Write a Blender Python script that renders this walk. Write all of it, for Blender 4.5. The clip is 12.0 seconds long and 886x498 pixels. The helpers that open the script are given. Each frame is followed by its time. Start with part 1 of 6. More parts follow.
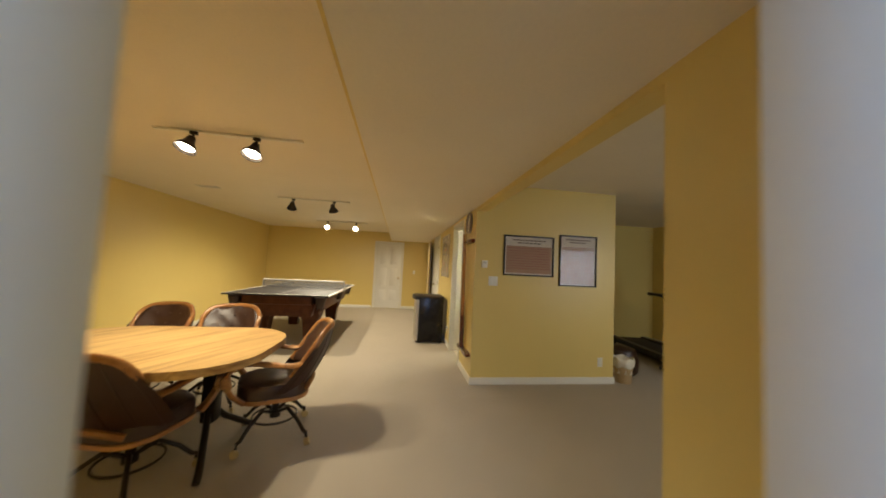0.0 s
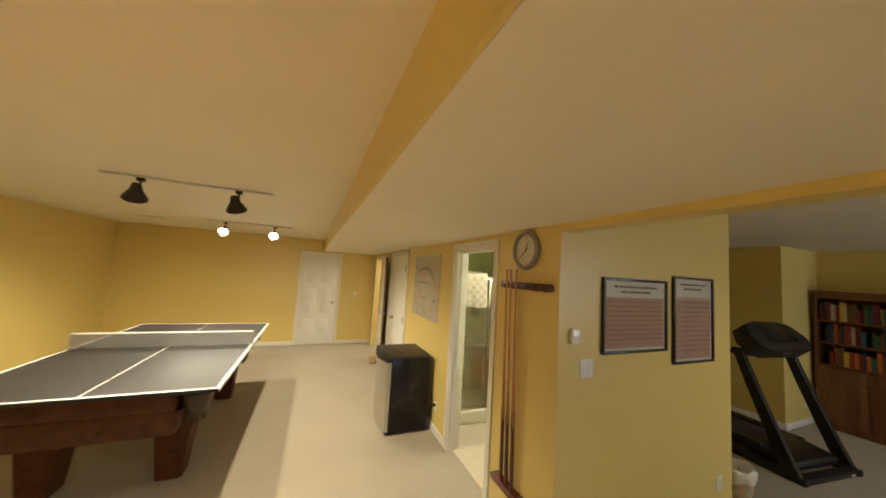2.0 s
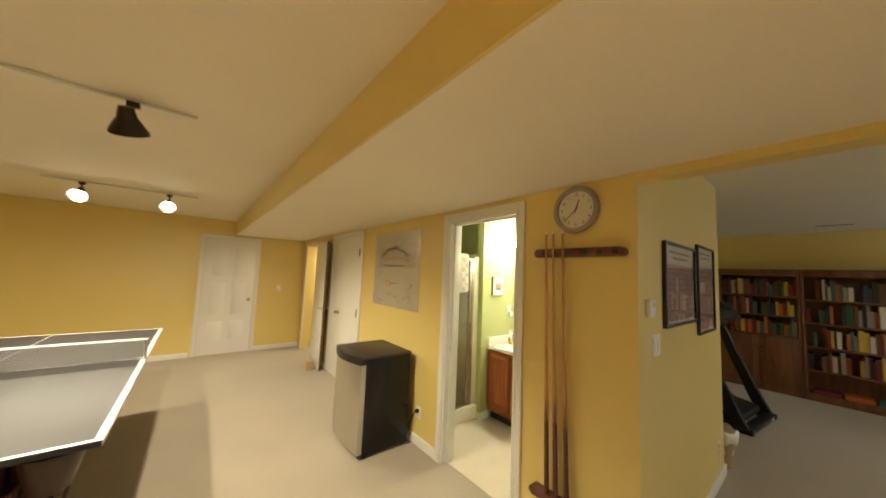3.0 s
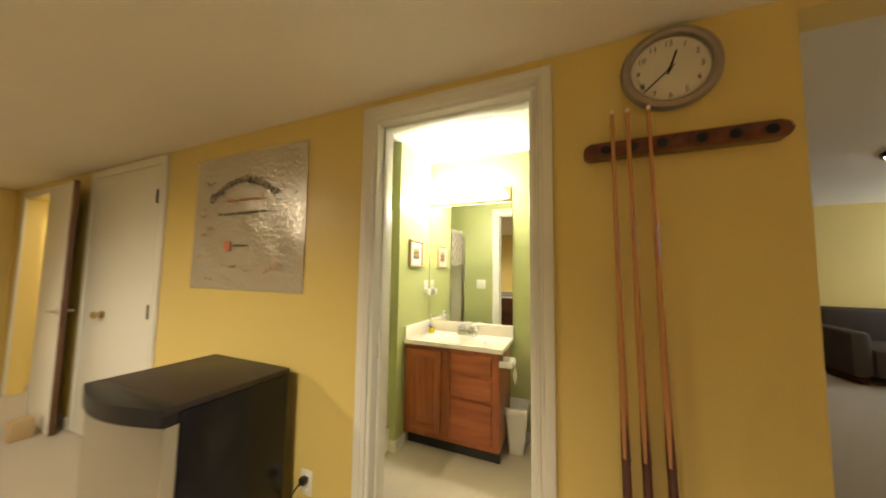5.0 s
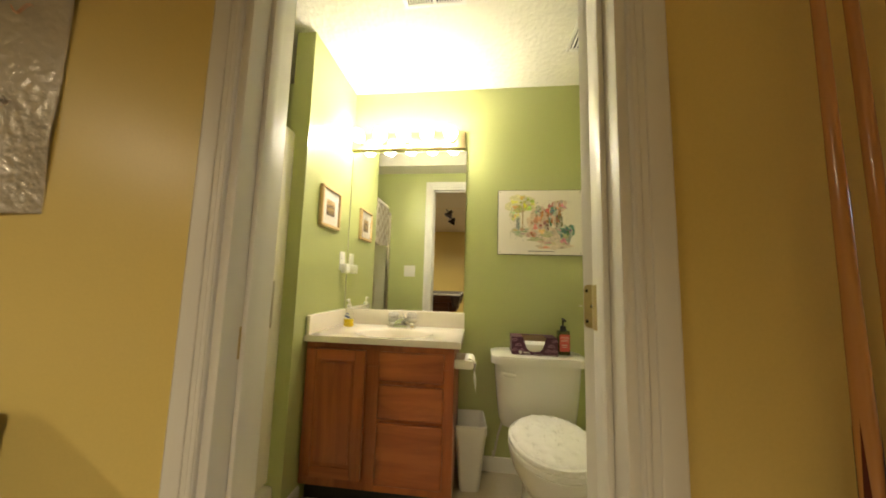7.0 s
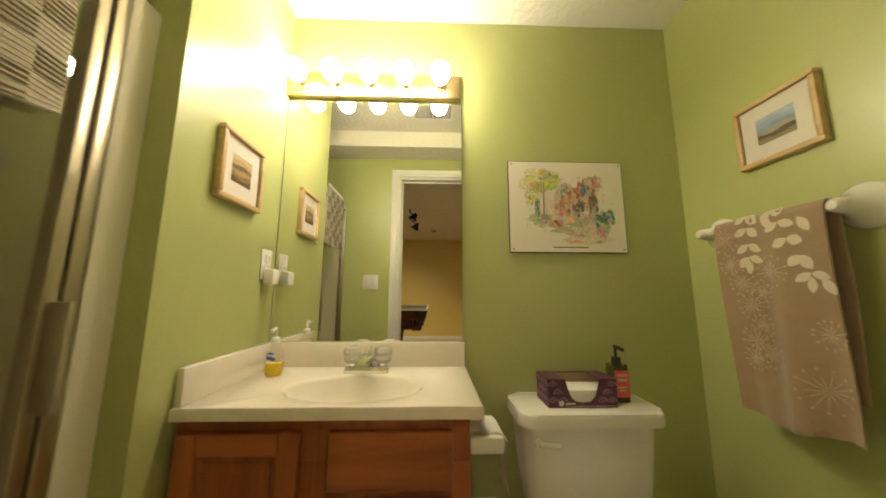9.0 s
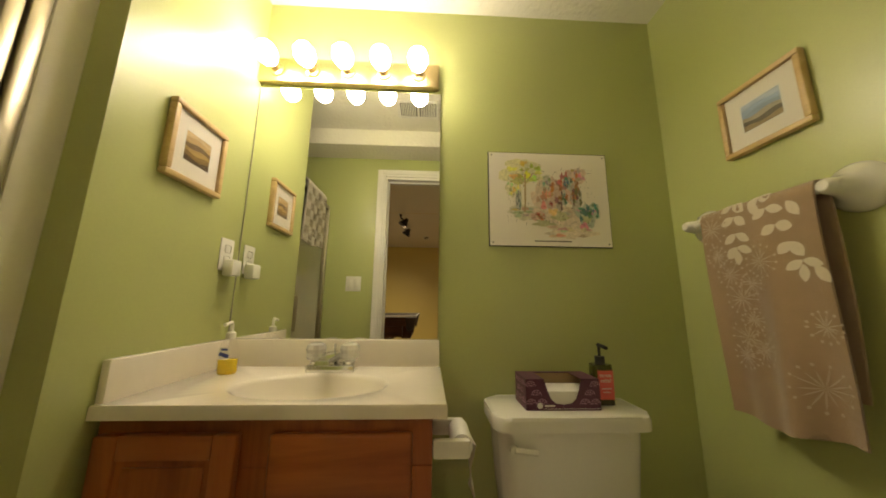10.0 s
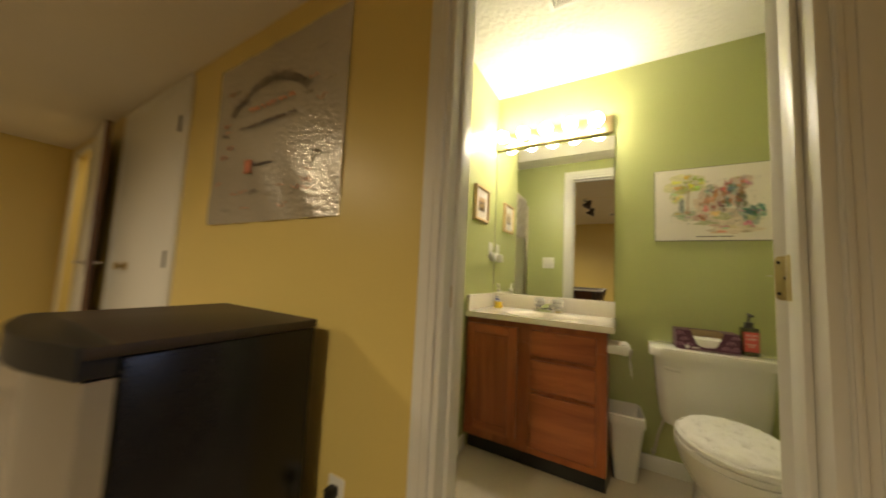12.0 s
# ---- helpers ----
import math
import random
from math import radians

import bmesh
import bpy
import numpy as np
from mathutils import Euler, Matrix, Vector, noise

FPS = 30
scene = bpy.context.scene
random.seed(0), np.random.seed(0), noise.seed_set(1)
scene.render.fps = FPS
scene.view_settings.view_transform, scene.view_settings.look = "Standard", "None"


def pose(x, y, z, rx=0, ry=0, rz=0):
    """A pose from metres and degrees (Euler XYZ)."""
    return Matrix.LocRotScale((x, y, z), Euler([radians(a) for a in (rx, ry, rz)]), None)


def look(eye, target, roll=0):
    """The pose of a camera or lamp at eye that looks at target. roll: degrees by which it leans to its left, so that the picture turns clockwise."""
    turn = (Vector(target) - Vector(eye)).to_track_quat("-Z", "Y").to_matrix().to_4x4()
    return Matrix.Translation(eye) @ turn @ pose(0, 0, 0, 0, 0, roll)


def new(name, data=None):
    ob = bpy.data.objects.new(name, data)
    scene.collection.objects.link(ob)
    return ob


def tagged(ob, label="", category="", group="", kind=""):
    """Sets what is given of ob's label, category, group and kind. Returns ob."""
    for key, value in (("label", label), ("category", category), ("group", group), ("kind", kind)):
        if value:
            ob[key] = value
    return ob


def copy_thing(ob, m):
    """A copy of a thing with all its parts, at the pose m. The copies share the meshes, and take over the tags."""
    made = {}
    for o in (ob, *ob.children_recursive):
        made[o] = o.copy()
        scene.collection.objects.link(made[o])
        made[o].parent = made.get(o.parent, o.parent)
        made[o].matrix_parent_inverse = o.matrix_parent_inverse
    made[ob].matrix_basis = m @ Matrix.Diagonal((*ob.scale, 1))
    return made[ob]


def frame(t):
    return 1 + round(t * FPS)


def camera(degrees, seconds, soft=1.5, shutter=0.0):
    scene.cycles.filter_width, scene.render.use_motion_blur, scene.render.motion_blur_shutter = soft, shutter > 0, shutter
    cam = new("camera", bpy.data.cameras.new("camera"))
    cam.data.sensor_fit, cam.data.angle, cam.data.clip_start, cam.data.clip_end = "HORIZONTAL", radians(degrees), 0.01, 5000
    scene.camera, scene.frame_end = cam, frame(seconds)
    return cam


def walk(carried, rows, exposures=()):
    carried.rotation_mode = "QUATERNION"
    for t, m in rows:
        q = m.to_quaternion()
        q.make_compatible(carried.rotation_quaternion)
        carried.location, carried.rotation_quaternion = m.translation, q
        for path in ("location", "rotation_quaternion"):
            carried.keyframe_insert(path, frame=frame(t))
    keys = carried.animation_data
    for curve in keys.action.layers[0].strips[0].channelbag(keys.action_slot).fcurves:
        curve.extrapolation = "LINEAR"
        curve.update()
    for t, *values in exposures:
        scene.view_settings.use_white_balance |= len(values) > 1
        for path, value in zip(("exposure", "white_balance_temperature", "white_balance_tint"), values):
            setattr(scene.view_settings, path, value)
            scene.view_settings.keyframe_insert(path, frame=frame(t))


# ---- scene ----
cam = camera(111.0, 12.0, soft=1.8, shutter=0.4)
PATH = [
    (0, (0.247, 1.208, 1.396), (0.528, 3.185, 1.512), 2.8),
    (0.5, (0.236, 1.763, 1.476), (0.54, 3.736, 1.6), 3.3),
    (1, (0.122, 2.339, 1.637), (0.523, 4.294, 1.766), 3.4),
    (1.5, (-0.053, 2.894, 1.771), (0.513, 4.808, 1.912), 3.7),
    (2, (-0.239, 3.402, 1.793), (0.534, 5.24, 1.953), 3.5),
    (2.5, (-0.406, 3.864, 1.688), (0.601, 5.584, 1.855), 2.9),
    (3, (-0.554, 4.284, 1.585), (0.694, 5.839, 1.749), 2.4),
    (3.2, (-0.582, 4.43, 1.567), (0.752, 5.911, 1.727), 2.2),
    (4.8, (-0.139, 5.4, 1.37), (1.663, 6.258, 1.496), 0.8),
    (5, (-0.011, 5.477, 1.322), (1.822, 6.266, 1.47), 0.8),
    (5.5, (0.253, 5.657, 1.2), (2.158, 6.236, 1.391), 1.1),
    (6, (0.45, 5.752, 1.119), (2.388, 6.193, 1.343), 1.2),
    (6.5, (0.551, 5.828, 1.106), (2.514, 6.151, 1.316), 1.2),
    (7, (0.637, 5.859, 1.08), (2.613, 6.088, 1.287), 1.6),
    (7.2, (0.664, 5.949, 1.041), (2.649, 6.058, 1.254), 1.4),
    (8.8, (1.189, 6.049, 1.068), (3.169, 6.009, 1.345), 0.3),
    (9, (1.271, 6.061, 1.076), (3.248, 5.997, 1.369), 0.2),
    (9.5, (1.386, 6.046, 1.057), (3.355, 5.948, 1.394), 0.2),
    (10, (1.346, 5.977, 1.018), (3.311, 5.889, 1.378), 0.6),
    (10.5, (1.161, 5.96, 1.027), (3.129, 5.927, 1.381), 1.0),
    (10.8, (1.004, 6.025, 1.046), (2.978, 6.037, 1.368), 0.6),
    (11, (0.904, 6.04, 1.048), (2.88, 6.14, 1.34), 1.1),
    (11.2, (0.762, 6.072, 1.009), (2.733, 6.284, 1.279), 1.2),
    (11.5, (0.632, 6.026, 0.972), (2.567, 6.477, 1.203), 1.7),
    (12, (0.433, 5.909, 1.012), (2.154, 6.916, 1.168), 2.8),
]
EXPOSURES = [(0.0, 0.27, 6500, 11), (0.5, 0.4, 6550, 9), (1.0, 0.5, 6300, 7), (1.5, 0.5, 6300, 7), (2.0, 0.48, 6500, 9), (3.2, 0.54, 6550, 9), (5.0, 0.3, 6700, 11), (5.5, 0.2, 6750, 11), (6.5, -0.16, 6850, 11), (7.2, -0.4, 7200, 12), (9.0, -0.75, 7700, 12), (9.5, -0.92, 7800, 13), (10.5, -1.16, 7900, 13), (11.2, -1.1, 7900, 15), (12.0, -0.68, 7300, 13)]
walk(cam, [(t, look(eye, target, roll)) for t, eye, target, roll in PATH],
     exposures=EXPOSURES)

# ---------------------------------------------------------------- plan (metres)
XL, YF, YS = -3.70, 11.06, 1.588         # left wall, far wall, wall with the entry doorway
XD0, XD1 = -0.095, 0.80                 # entry doorway
XW, TW = 1.17, 0.12                      # face of the cue wall, wall thickness
ZC, ZR, ZS = 2.40, 2.46, 2.15            # ceilings of both rooms, soffit
YP, YT, YB = 4.86, 4.968, 6.702            # picture wall, towel wall, vanity stub wall
XB, ZB = 2.527, 2.335                     # mirror wall and ceiling of the bathroom
XE, XR = 3.06, 6.80                      # outer corner of the picture wall, bookcase wall

# ---------------------------------------------------------------- world and lights
world = bpy.data.worlds.new("world")
scene.world = world
world.use_nodes = True
sky = world.node_tree.nodes.new("ShaderNodeTexSky")
sky.sky_type, sky.sun_disc = "NISHITA", False
sky.sun_elevation, sky.sun_rotation = radians(35), radians(200)
world.node_tree.links.new(sky.outputs[0], world.node_tree.nodes["Background"].inputs[0])
world.node_tree.nodes["Background"].inputs[1].default_value = 0.08

WARM, BULB, COOL = (1.0, 0.885, 0.64), (1.0, 0.88, 0.64), (0.80, 0.90, 1.0)


def spot(name, eye, target, watts, degrees, colour, radius=0.04, blend=0.5):
    lamp = bpy.data.lights.new(name, "SPOT")
    lamp.energy, lamp.spot_size, lamp.spot_blend, lamp.color, lamp.shadow_soft_size = watts, radians(degrees), blend, colour, radius
    ob = new(name, lamp)
    ob.matrix_world = look(eye, target)
    return ob


def area(name, eye, target, watts, w, h, colour):
    lamp = bpy.data.lights.new(name, "AREA")
    lamp.shape, lamp.size, lamp.size_y, lamp.energy, lamp.color = "RECTANGLE", w, h, watts, colour
    ob = new(name, lamp)
    ob.matrix_world = look(eye, target)
    return ob


HEADS = [  # lamp heads: place of the bulb, where the shade points, where most light falls
    ((-1.44, 3.80, 2.24), (-1.62, 3.1, 0.6), (-1.75, 3.4, 0)), ((-0.97, 3.82, 2.24), (-1.02, 3.1, 0.6), (-1.05, 3.4, 0)),
    ((-1.51, 6.38, 2.24), (-1.82, 7.09, 1.1), (-1.8, 7.1, 0)), ((-0.87, 6.38, 2.24), (-0.71, 7.09, 1.1), (-0.85, 7.1, 0)),
    ((-1.55, 9.00, 2.24), (-1.6, 8.2, 1.5), (-1.7, 8.4, 0)), ((-0.87, 9.00, 2.24), (-0.85, 8.2, 1.5), (-0.8, 8.4, 0)),
]
for k, (eye, target, floor_spot) in enumerate(HEADS):
    way = (Vector(target) - Vector(eye)).normalized()
    spot("track_lamp", Vector(eye) + (0.045, 0.018, 0.045)[k // 2] * way, floor_spot, (88, 108, 72)[k // 2], (140, 151, 150)[k // 2], WARM, (0.04, 0.02, 0.04)[k // 2], (0.7, 0.62, 0.6)[k // 2])
area("window_light", (5.7, -0.43, 1.5), (4.2, 4.0, 1.2), 42, 1.2, 1.2, COOL)
area("hall_light", (0.4, -0.6, 2.2), (0.4, 2.0, 0.8), 36, 0.8, 0.8, (0.40, 0.57, 1.0))
spot("dome_lamp", (4.02, 2.68, 2.26), (4.02, 2.68, 0.0), 32, 172, BULB, 0.12, 0.4)
spot("far_room_lamp", (2.3, 10.4, 2.2), (2.0, 10.4, 0.0), 60, 160, BULB, 0.08, 0.4)

# ---------------------------------------------------------------- materials


def mat(name, colour, rough=0.5, metal=0.0, var=0.08, scale=6.0, fine=90.0, bump=0.0, dist=0.002, emit=0.0, sheen=0.0, coat=0.0, trans=0.0, spread=0.0, stretch=(1, 1, 1), spec=0.5):
    """A surface with colour variation at two scales and fine relief; spread varies it from object to object."""
    m = bpy.data.materials.new(name)
    m.use_nodes = True
    nt = m.node_tree
    b = nt.nodes["Principled BSDF"]
    n = nt.nodes.new
    tc, mp = n("ShaderNodeTexCoord"), n("ShaderNodeMapping")
    mp.inputs["Scale"].default_value = stretch
    nt.links.new(tc.outputs["Object"], mp.inputs[0])
    big, small = n("ShaderNodeTexNoise"), n("ShaderNodeTexNoise")
    big.inputs["Scale"].default_value, big.inputs["Detail"].default_value = scale, 4
    small.inputs["Scale"].default_value, small.inputs["Detail"].default_value = fine, 3
    for t in (big, small):
        nt.links.new(mp.outputs[0], t.inputs["Vector"])
    mixv = n("ShaderNodeMath")
    mixv.operation = "ADD"
    nt.links.new(big.outputs[0], mixv.inputs[0])
    nt.links.new(small.outputs[0], mixv.inputs[1])
    last = mixv
    if spread:
        info, mul, add = n("ShaderNodeObjectInfo"), n("ShaderNodeMath"), n("ShaderNodeMath")
        mul.operation, add.operation = "MULTIPLY", "ADD"
        mul.inputs[1].default_value = spread
        nt.links.new(info.outputs["Random"], mul.inputs[0])
        nt.links.new(mul.outputs[0], add.inputs[0])
        nt.links.new(mixv.outputs[0], add.inputs[1])
        last = add
    rng = n("ShaderNodeMapRange")
    rng.inputs["From Min"].default_value, rng.inputs["From Max"].default_value = 0.5, 1.5 + spread
    rng.inputs["To Min"].default_value, rng.inputs["To Max"].default_value = 1 - var, 1 + var
    nt.links.new(last.outputs[0], rng.inputs["Value"])
    col = n("ShaderNodeVectorMath")
    col.operation = "SCALE"
    col.inputs[0].default_value = colour
    nt.links.new(rng.outputs[0], col.inputs["Scale"])
    nt.links.new(col.outputs[0], b.inputs["Base Color"])
    b.inputs["Roughness"].default_value, b.inputs["Metallic"].default_value = rough, metal
    b.inputs["Specular IOR Level"].default_value = spec
    b.inputs["Sheen Weight"].default_value, b.inputs["Coat Weight"].default_value, b.inputs["Transmission Weight"].default_value = sheen, coat, trans
    if emit:
        b.inputs["Emission Color"].default_value, b.inputs["Emission Strength"].default_value = (*colour, 1), emit
    if bump:
        bp = n("ShaderNodeBump")
        bp.inputs["Strength"].default_value, bp.inputs["Distance"].default_value = bump, dist
        nt.links.new(small.outputs[0], bp.inputs["Height"])
        nt.links.new(bp.outputs[0], b.inputs["Normal"])
    return m


def wood(name, dark, light, rough=0.4, axis=0, rings=14.0, coat=0.0, turn=0.0, low=0.36):
    """Grained wood: stretched noise with darker streaks along one axis."""
    m = mat(name, light, rough, coat=coat)
    nt = m.node_tree
    b = nt.nodes["Principled BSDF"]
    n = nt.nodes.new
    tc, mp, nz, ramp = n("ShaderNodeTexCoord"), n("ShaderNodeMapping"), n("ShaderNodeTexNoise"), n("ShaderNodeValToRGB")
    s = [rings, rings, rings]
    s[axis] = rings * 0.09
    mp.inputs["Scale"].default_value = s
    nz.inputs["Scale"].default_value, nz.inputs["Detail"].default_value, nz.inputs["Roughness"].default_value = 1.0, 8, 0.65
    nz.inputs["Distortion"].default_value = 0.6
    rot = n("ShaderNodeMapping")
    rot.inputs["Rotation"].default_value = (0, 0, radians(turn))
    nt.links.new(tc.outputs["Object"], rot.inputs[0])
    nt.links.new(rot.outputs[0], mp.inputs[0])
    nt.links.new(mp.outputs[0], nz.inputs["Vector"])
    nt.links.new(nz.outputs[0], ramp.inputs[0])
    ramp.color_ramp.elements[0].position, ramp.color_ramp.elements[0].color = low, (*dark, 1)
    ramp.color_ramp.elements[1].position, ramp.color_ramp.elements[1].color = 0.62, (*light, 1)
    nt.links.new(ramp.outputs[0], b.inputs["Base Color"])
    bp = n("ShaderNodeBump")
    bp.inputs["Strength"].default_value, bp.inputs["Distance"].default_value = 0.15, 0.001
    nt.links.new(nz.outputs[0], bp.inputs["Height"])
    nt.links.new(bp.outputs[0], b.inputs["Normal"])
    return m


YELLOW = mat("yellow_paint", (0.74, 0.575, 0.20), 0.36, var=0.04, scale=1.5, fine=160, bump=0.10, dist=0.001)
GREEN = mat("green_paint", (0.44, 0.475, 0.19), 0.33, spec=0.75, var=0.04, scale=1.5, fine=160, bump=0.10, dist=0.001)
CEIL = mat("ceiling_paint", (0.84, 0.77, 0.65), 0.8, var=0.04, scale=2.0, fine=60, bump=0.25, dist=0.003)
CEILB = mat("textured_bath_ceiling", (0.80, 0.77, 0.66), 0.7, var=0.03, scale=3.0, fine=38, bump=0.8, dist=0.008)
CARPET = mat("beige_carpet", (0.375, 0.315, 0.232), 0.95, var=0.10, scale=2.2, fine=260, bump=0.8, dist=0.006, sheen=0.3)
VINYL = mat("beige_vinyl", (0.60, 0.52, 0.39), 0.5, var=0.08, scale=5, fine=120, bump=0.1)
WHITE = mat("white_trim_paint", (0.80, 0.78, 0.72), 0.38, var=0.012, scale=3, fine=60, bump=0.01)
PORCELAIN = mat("white_porcelain", (0.80, 0.78, 0.70), 0.12, var=0.02, coat=0.4)
MARBLE = mat("cream_cultured_marble", (0.845, 0.78, 0.68), 0.15, var=0.03, scale=9, fine=30, coat=0.3)
PLASTIC = mat("white_plastic", (0.80, 0.78, 0.70), 0.35, var=0.02)
SURROUND = mat("cream_shower_plastic", (0.86, 0.81, 0.66), 0.36, var=0.03)
BRASS = mat("polished_brass", (0.56, 0.44, 0.23), 0.36, 1.0, var=0.12)
CHROME = mat("chrome", (0.85, 0.85, 0.83), 0.12, 1.0, var=0.03)
STEEL = mat("brushed_steel", (0.62, 0.59, 0.54), 0.35, 1.0, var=0.06, scale=3, fine=300, stretch=(1, 1, 0.05))
SHOWERMETAL = mat("satin_shower_metal", (0.50, 0.44, 0.33), 0.32, 1.0, var=0.08, scale=3, fine=260, stretch=(1, 1, 0.05))
BLACK = mat("black_enamel", (0.010, 0.009, 0.010), 0.25, spec=0.35, var=0.2, fine=200, bump=0.08, dist=0.0006)
BLACKPLASTIC = mat("black_plastic", (0.013, 0.012, 0.012), 0.42, var=0.2, fine=300, bump=0.1, dist=0.0006)
FRIDGETOP = mat("brown_black_plastic", (0.036, 0.024, 0.016), 0.5, var=0.15, fine=240, bump=0.1, dist=0.0006)
RUBBER = mat("black_rubber_belt", (0.022, 0.022, 0.022), 0.75, var=0.2, fine=300, bump=0.2)
BRONZE = mat("bronze_lamp_metal", (0.035, 0.026, 0.02), 0.4, 0.6, var=0.2)
IRON = mat("dark_bronze_steel", (0.03, 0.022, 0.016), 0.4, 0.7, var=0.2)
LEATHER = mat("brown_leather", (0.044, 0.019, 0.011), 0.38, var=0.25, scale=8, fine=220, bump=0.3, dist=0.002)
OAKTOP = wood("golden_oak_tabletop", (0.26, 0.13, 0.045), (0.64, 0.42, 0.17), 0.28, 0, 13, 0.25, -66, 0.30)
OAK = wood("oak_chair_frame", (0.24, 0.09, 0.026), (0.42, 0.20, 0.06), 0.32, 0, 12, 0.2)
CABWOOD = wood("reddish_oak_cabinet", (0.27, 0.066, 0.019), (0.42, 0.118, 0.034), 0.36, 2, 16, 0.15)
CABWOODH = wood("reddish_oak_drawer", (0.27, 0.066, 0.019), (0.42, 0.118, 0.034), 0.36, 1, 16, 0.15)
BOOKWOOD = wood("brown_bookcase_wood", (0.10, 0.036, 0.014), (0.21, 0.085, 0.032), 0.4, 2, 10, 0.1)
POOLWOOD = wood("dark_mahogany", (0.070, 0.022, 0.009), (0.115, 0.040, 0.016), 0.45, 1, 12, 0.2)
_w = POOLWOOD.node_tree.nodes["Principled BSDF"]
_w.inputs["Specular IOR Level"].default_value, _w.inputs["Coat Weight"].default_value = 0.22, 0.0
CUEWOOD = wood("pale_maple_cue", (0.47, 0.20, 0.065), (0.58, 0.28, 0.10), 0.16, 2, 10, 0.7)
CUEDARK = wood("cue_butt_wood", (0.07, 0.015, 0.01), (0.16, 0.04, 0.02), 0.25, 2, 14, 0.4)
PINE = wood("pale_frame_wood", (0.50, 0.33, 0.15), (0.66, 0.47, 0.24), 0.4, 0, 14)
DOORBROWN = wood("brown_door_edge", (0.10, 0.045, 0.02), (0.20, 0.10, 0.05), 0.5, 2, 10)
SLATE = mat("dark_table_tennis_board", (0.034, 0.031, 0.032), 0.55, var=0.12, scale=1.2, fine=120)
LINE = mat("white_line_paint", (0.80, 0.78, 0.74), 0.5, var=0.03)
NET = mat("net_cloth", (0.16, 0.15, 0.14), 0.8, var=0.15, fine=400)
PAPER = mat("white_paper", (0.80, 0.78, 0.72), 0.7, var=0.03)
MATBOARD = mat("cream_mat_board", (0.845, 0.79, 0.70), 0.8, var=0.02)
BLACKFRAME = mat("black_picture_frame", (0.012, 0.010, 0.010), 0.3, var=0.2)
INK = mat("dark_ink", (0.05, 0.035, 0.03), 0.6, var=0.1)
REDINK = mat("orange_red_ink", (0.65, 0.12, 0.05), 0.6, var=0.1)
TAUPE = mat("taupe_terry", (0.36, 0.24, 0.14), 0.95, var=0.10, scale=30, fine=420, bump=0.7, dist=0.004, sheen=0.4)
IVORY = mat("ivory_terry", (0.70, 0.62, 0.48), 0.95, var=0.08, scale=40, fine=420, bump=0.7, dist=0.004, sheen=0.4)
SHAG = mat("white_shag", (0.84, 0.82, 0.76), 0.95, var=0.03, scale=30, fine=150, bump=0.3, dist=0.004, sheen=0.4)
PURPLE = mat("purple_card", (0.10, 0.022, 0.055), 0.4, var=0.15, scale=60, fine=150)
LILAC = mat("lilac_print", (0.46, 0.25, 0.36), 0.45, var=0.1)
CORAL = mat("coral_label", (0.72, 0.12, 0.11), 0.5, var=0.05)
OLIVE = mat("olive_bottle_plastic", (0.05, 0.055, 0.010), 0.12, var=0.1, coat=0.5)
LEMON = mat("yellow_soap", (0.85, 0.60, 0.03), 0.12, var=0.05, coat=0.4)
BLUE = mat("blue_label", (0.05, 0.07, 0.30), 0.4, var=0.1)
CLEAR = mat("clear_acrylic", (0.92, 0.90, 0.84), 0.12, trans=0.45, var=0.02)
LINER = mat("white_bin_liner", (0.78, 0.75, 0.68), 0.4, var=0.06, fine=60, bump=0.5, dist=0.006)
WICKER = mat("tan_bin_plastic", (0.46, 0.33, 0.18), 0.5, var=0.1, fine=200, bump=0.3)
# near-black that paints the shade inside holes; the paper spindle uses it too
DARK = mat("dark_hole", (0.01, 0.01, 0.01), 0.9, var=0.1)
SOFA = mat("dark_brown_sofa", (0.05, 0.035, 0.028), 0.7, var=0.2, fine=150, bump=0.3)
ORANGE = mat("orange_cushion", (0.55, 0.14, 0.04), 0.6, var=0.15)
GLOW = mat("lit_bulb_glass", (1.0, 0.95, 0.84), 0.4, emit=114.0)
TRACKGLOW = mat("lit_track_bulb", (1.0, 0.88, 0.66), 0.4, emit=34.0)
DOMEGLOW = mat("lit_dome_glass", (1.0, 0.93, 0.78), 0.4, emit=4.0)
DAY = mat("daylight_pane", (0.75, 0.88, 1.0), 0.4, emit=0.9)

MIRROR = bpy.data.materials.new("mirror_silver")
MIRROR.use_nodes = True
_b = MIRROR.node_tree.nodes["Principled BSDF"]
_b.inputs["Metallic"].default_value, _b.inputs["Roughness"].default_value, _b.inputs["Base Color"].default_value = 1.0, 0.0, (0.90, 0.91, 0.88, 1)


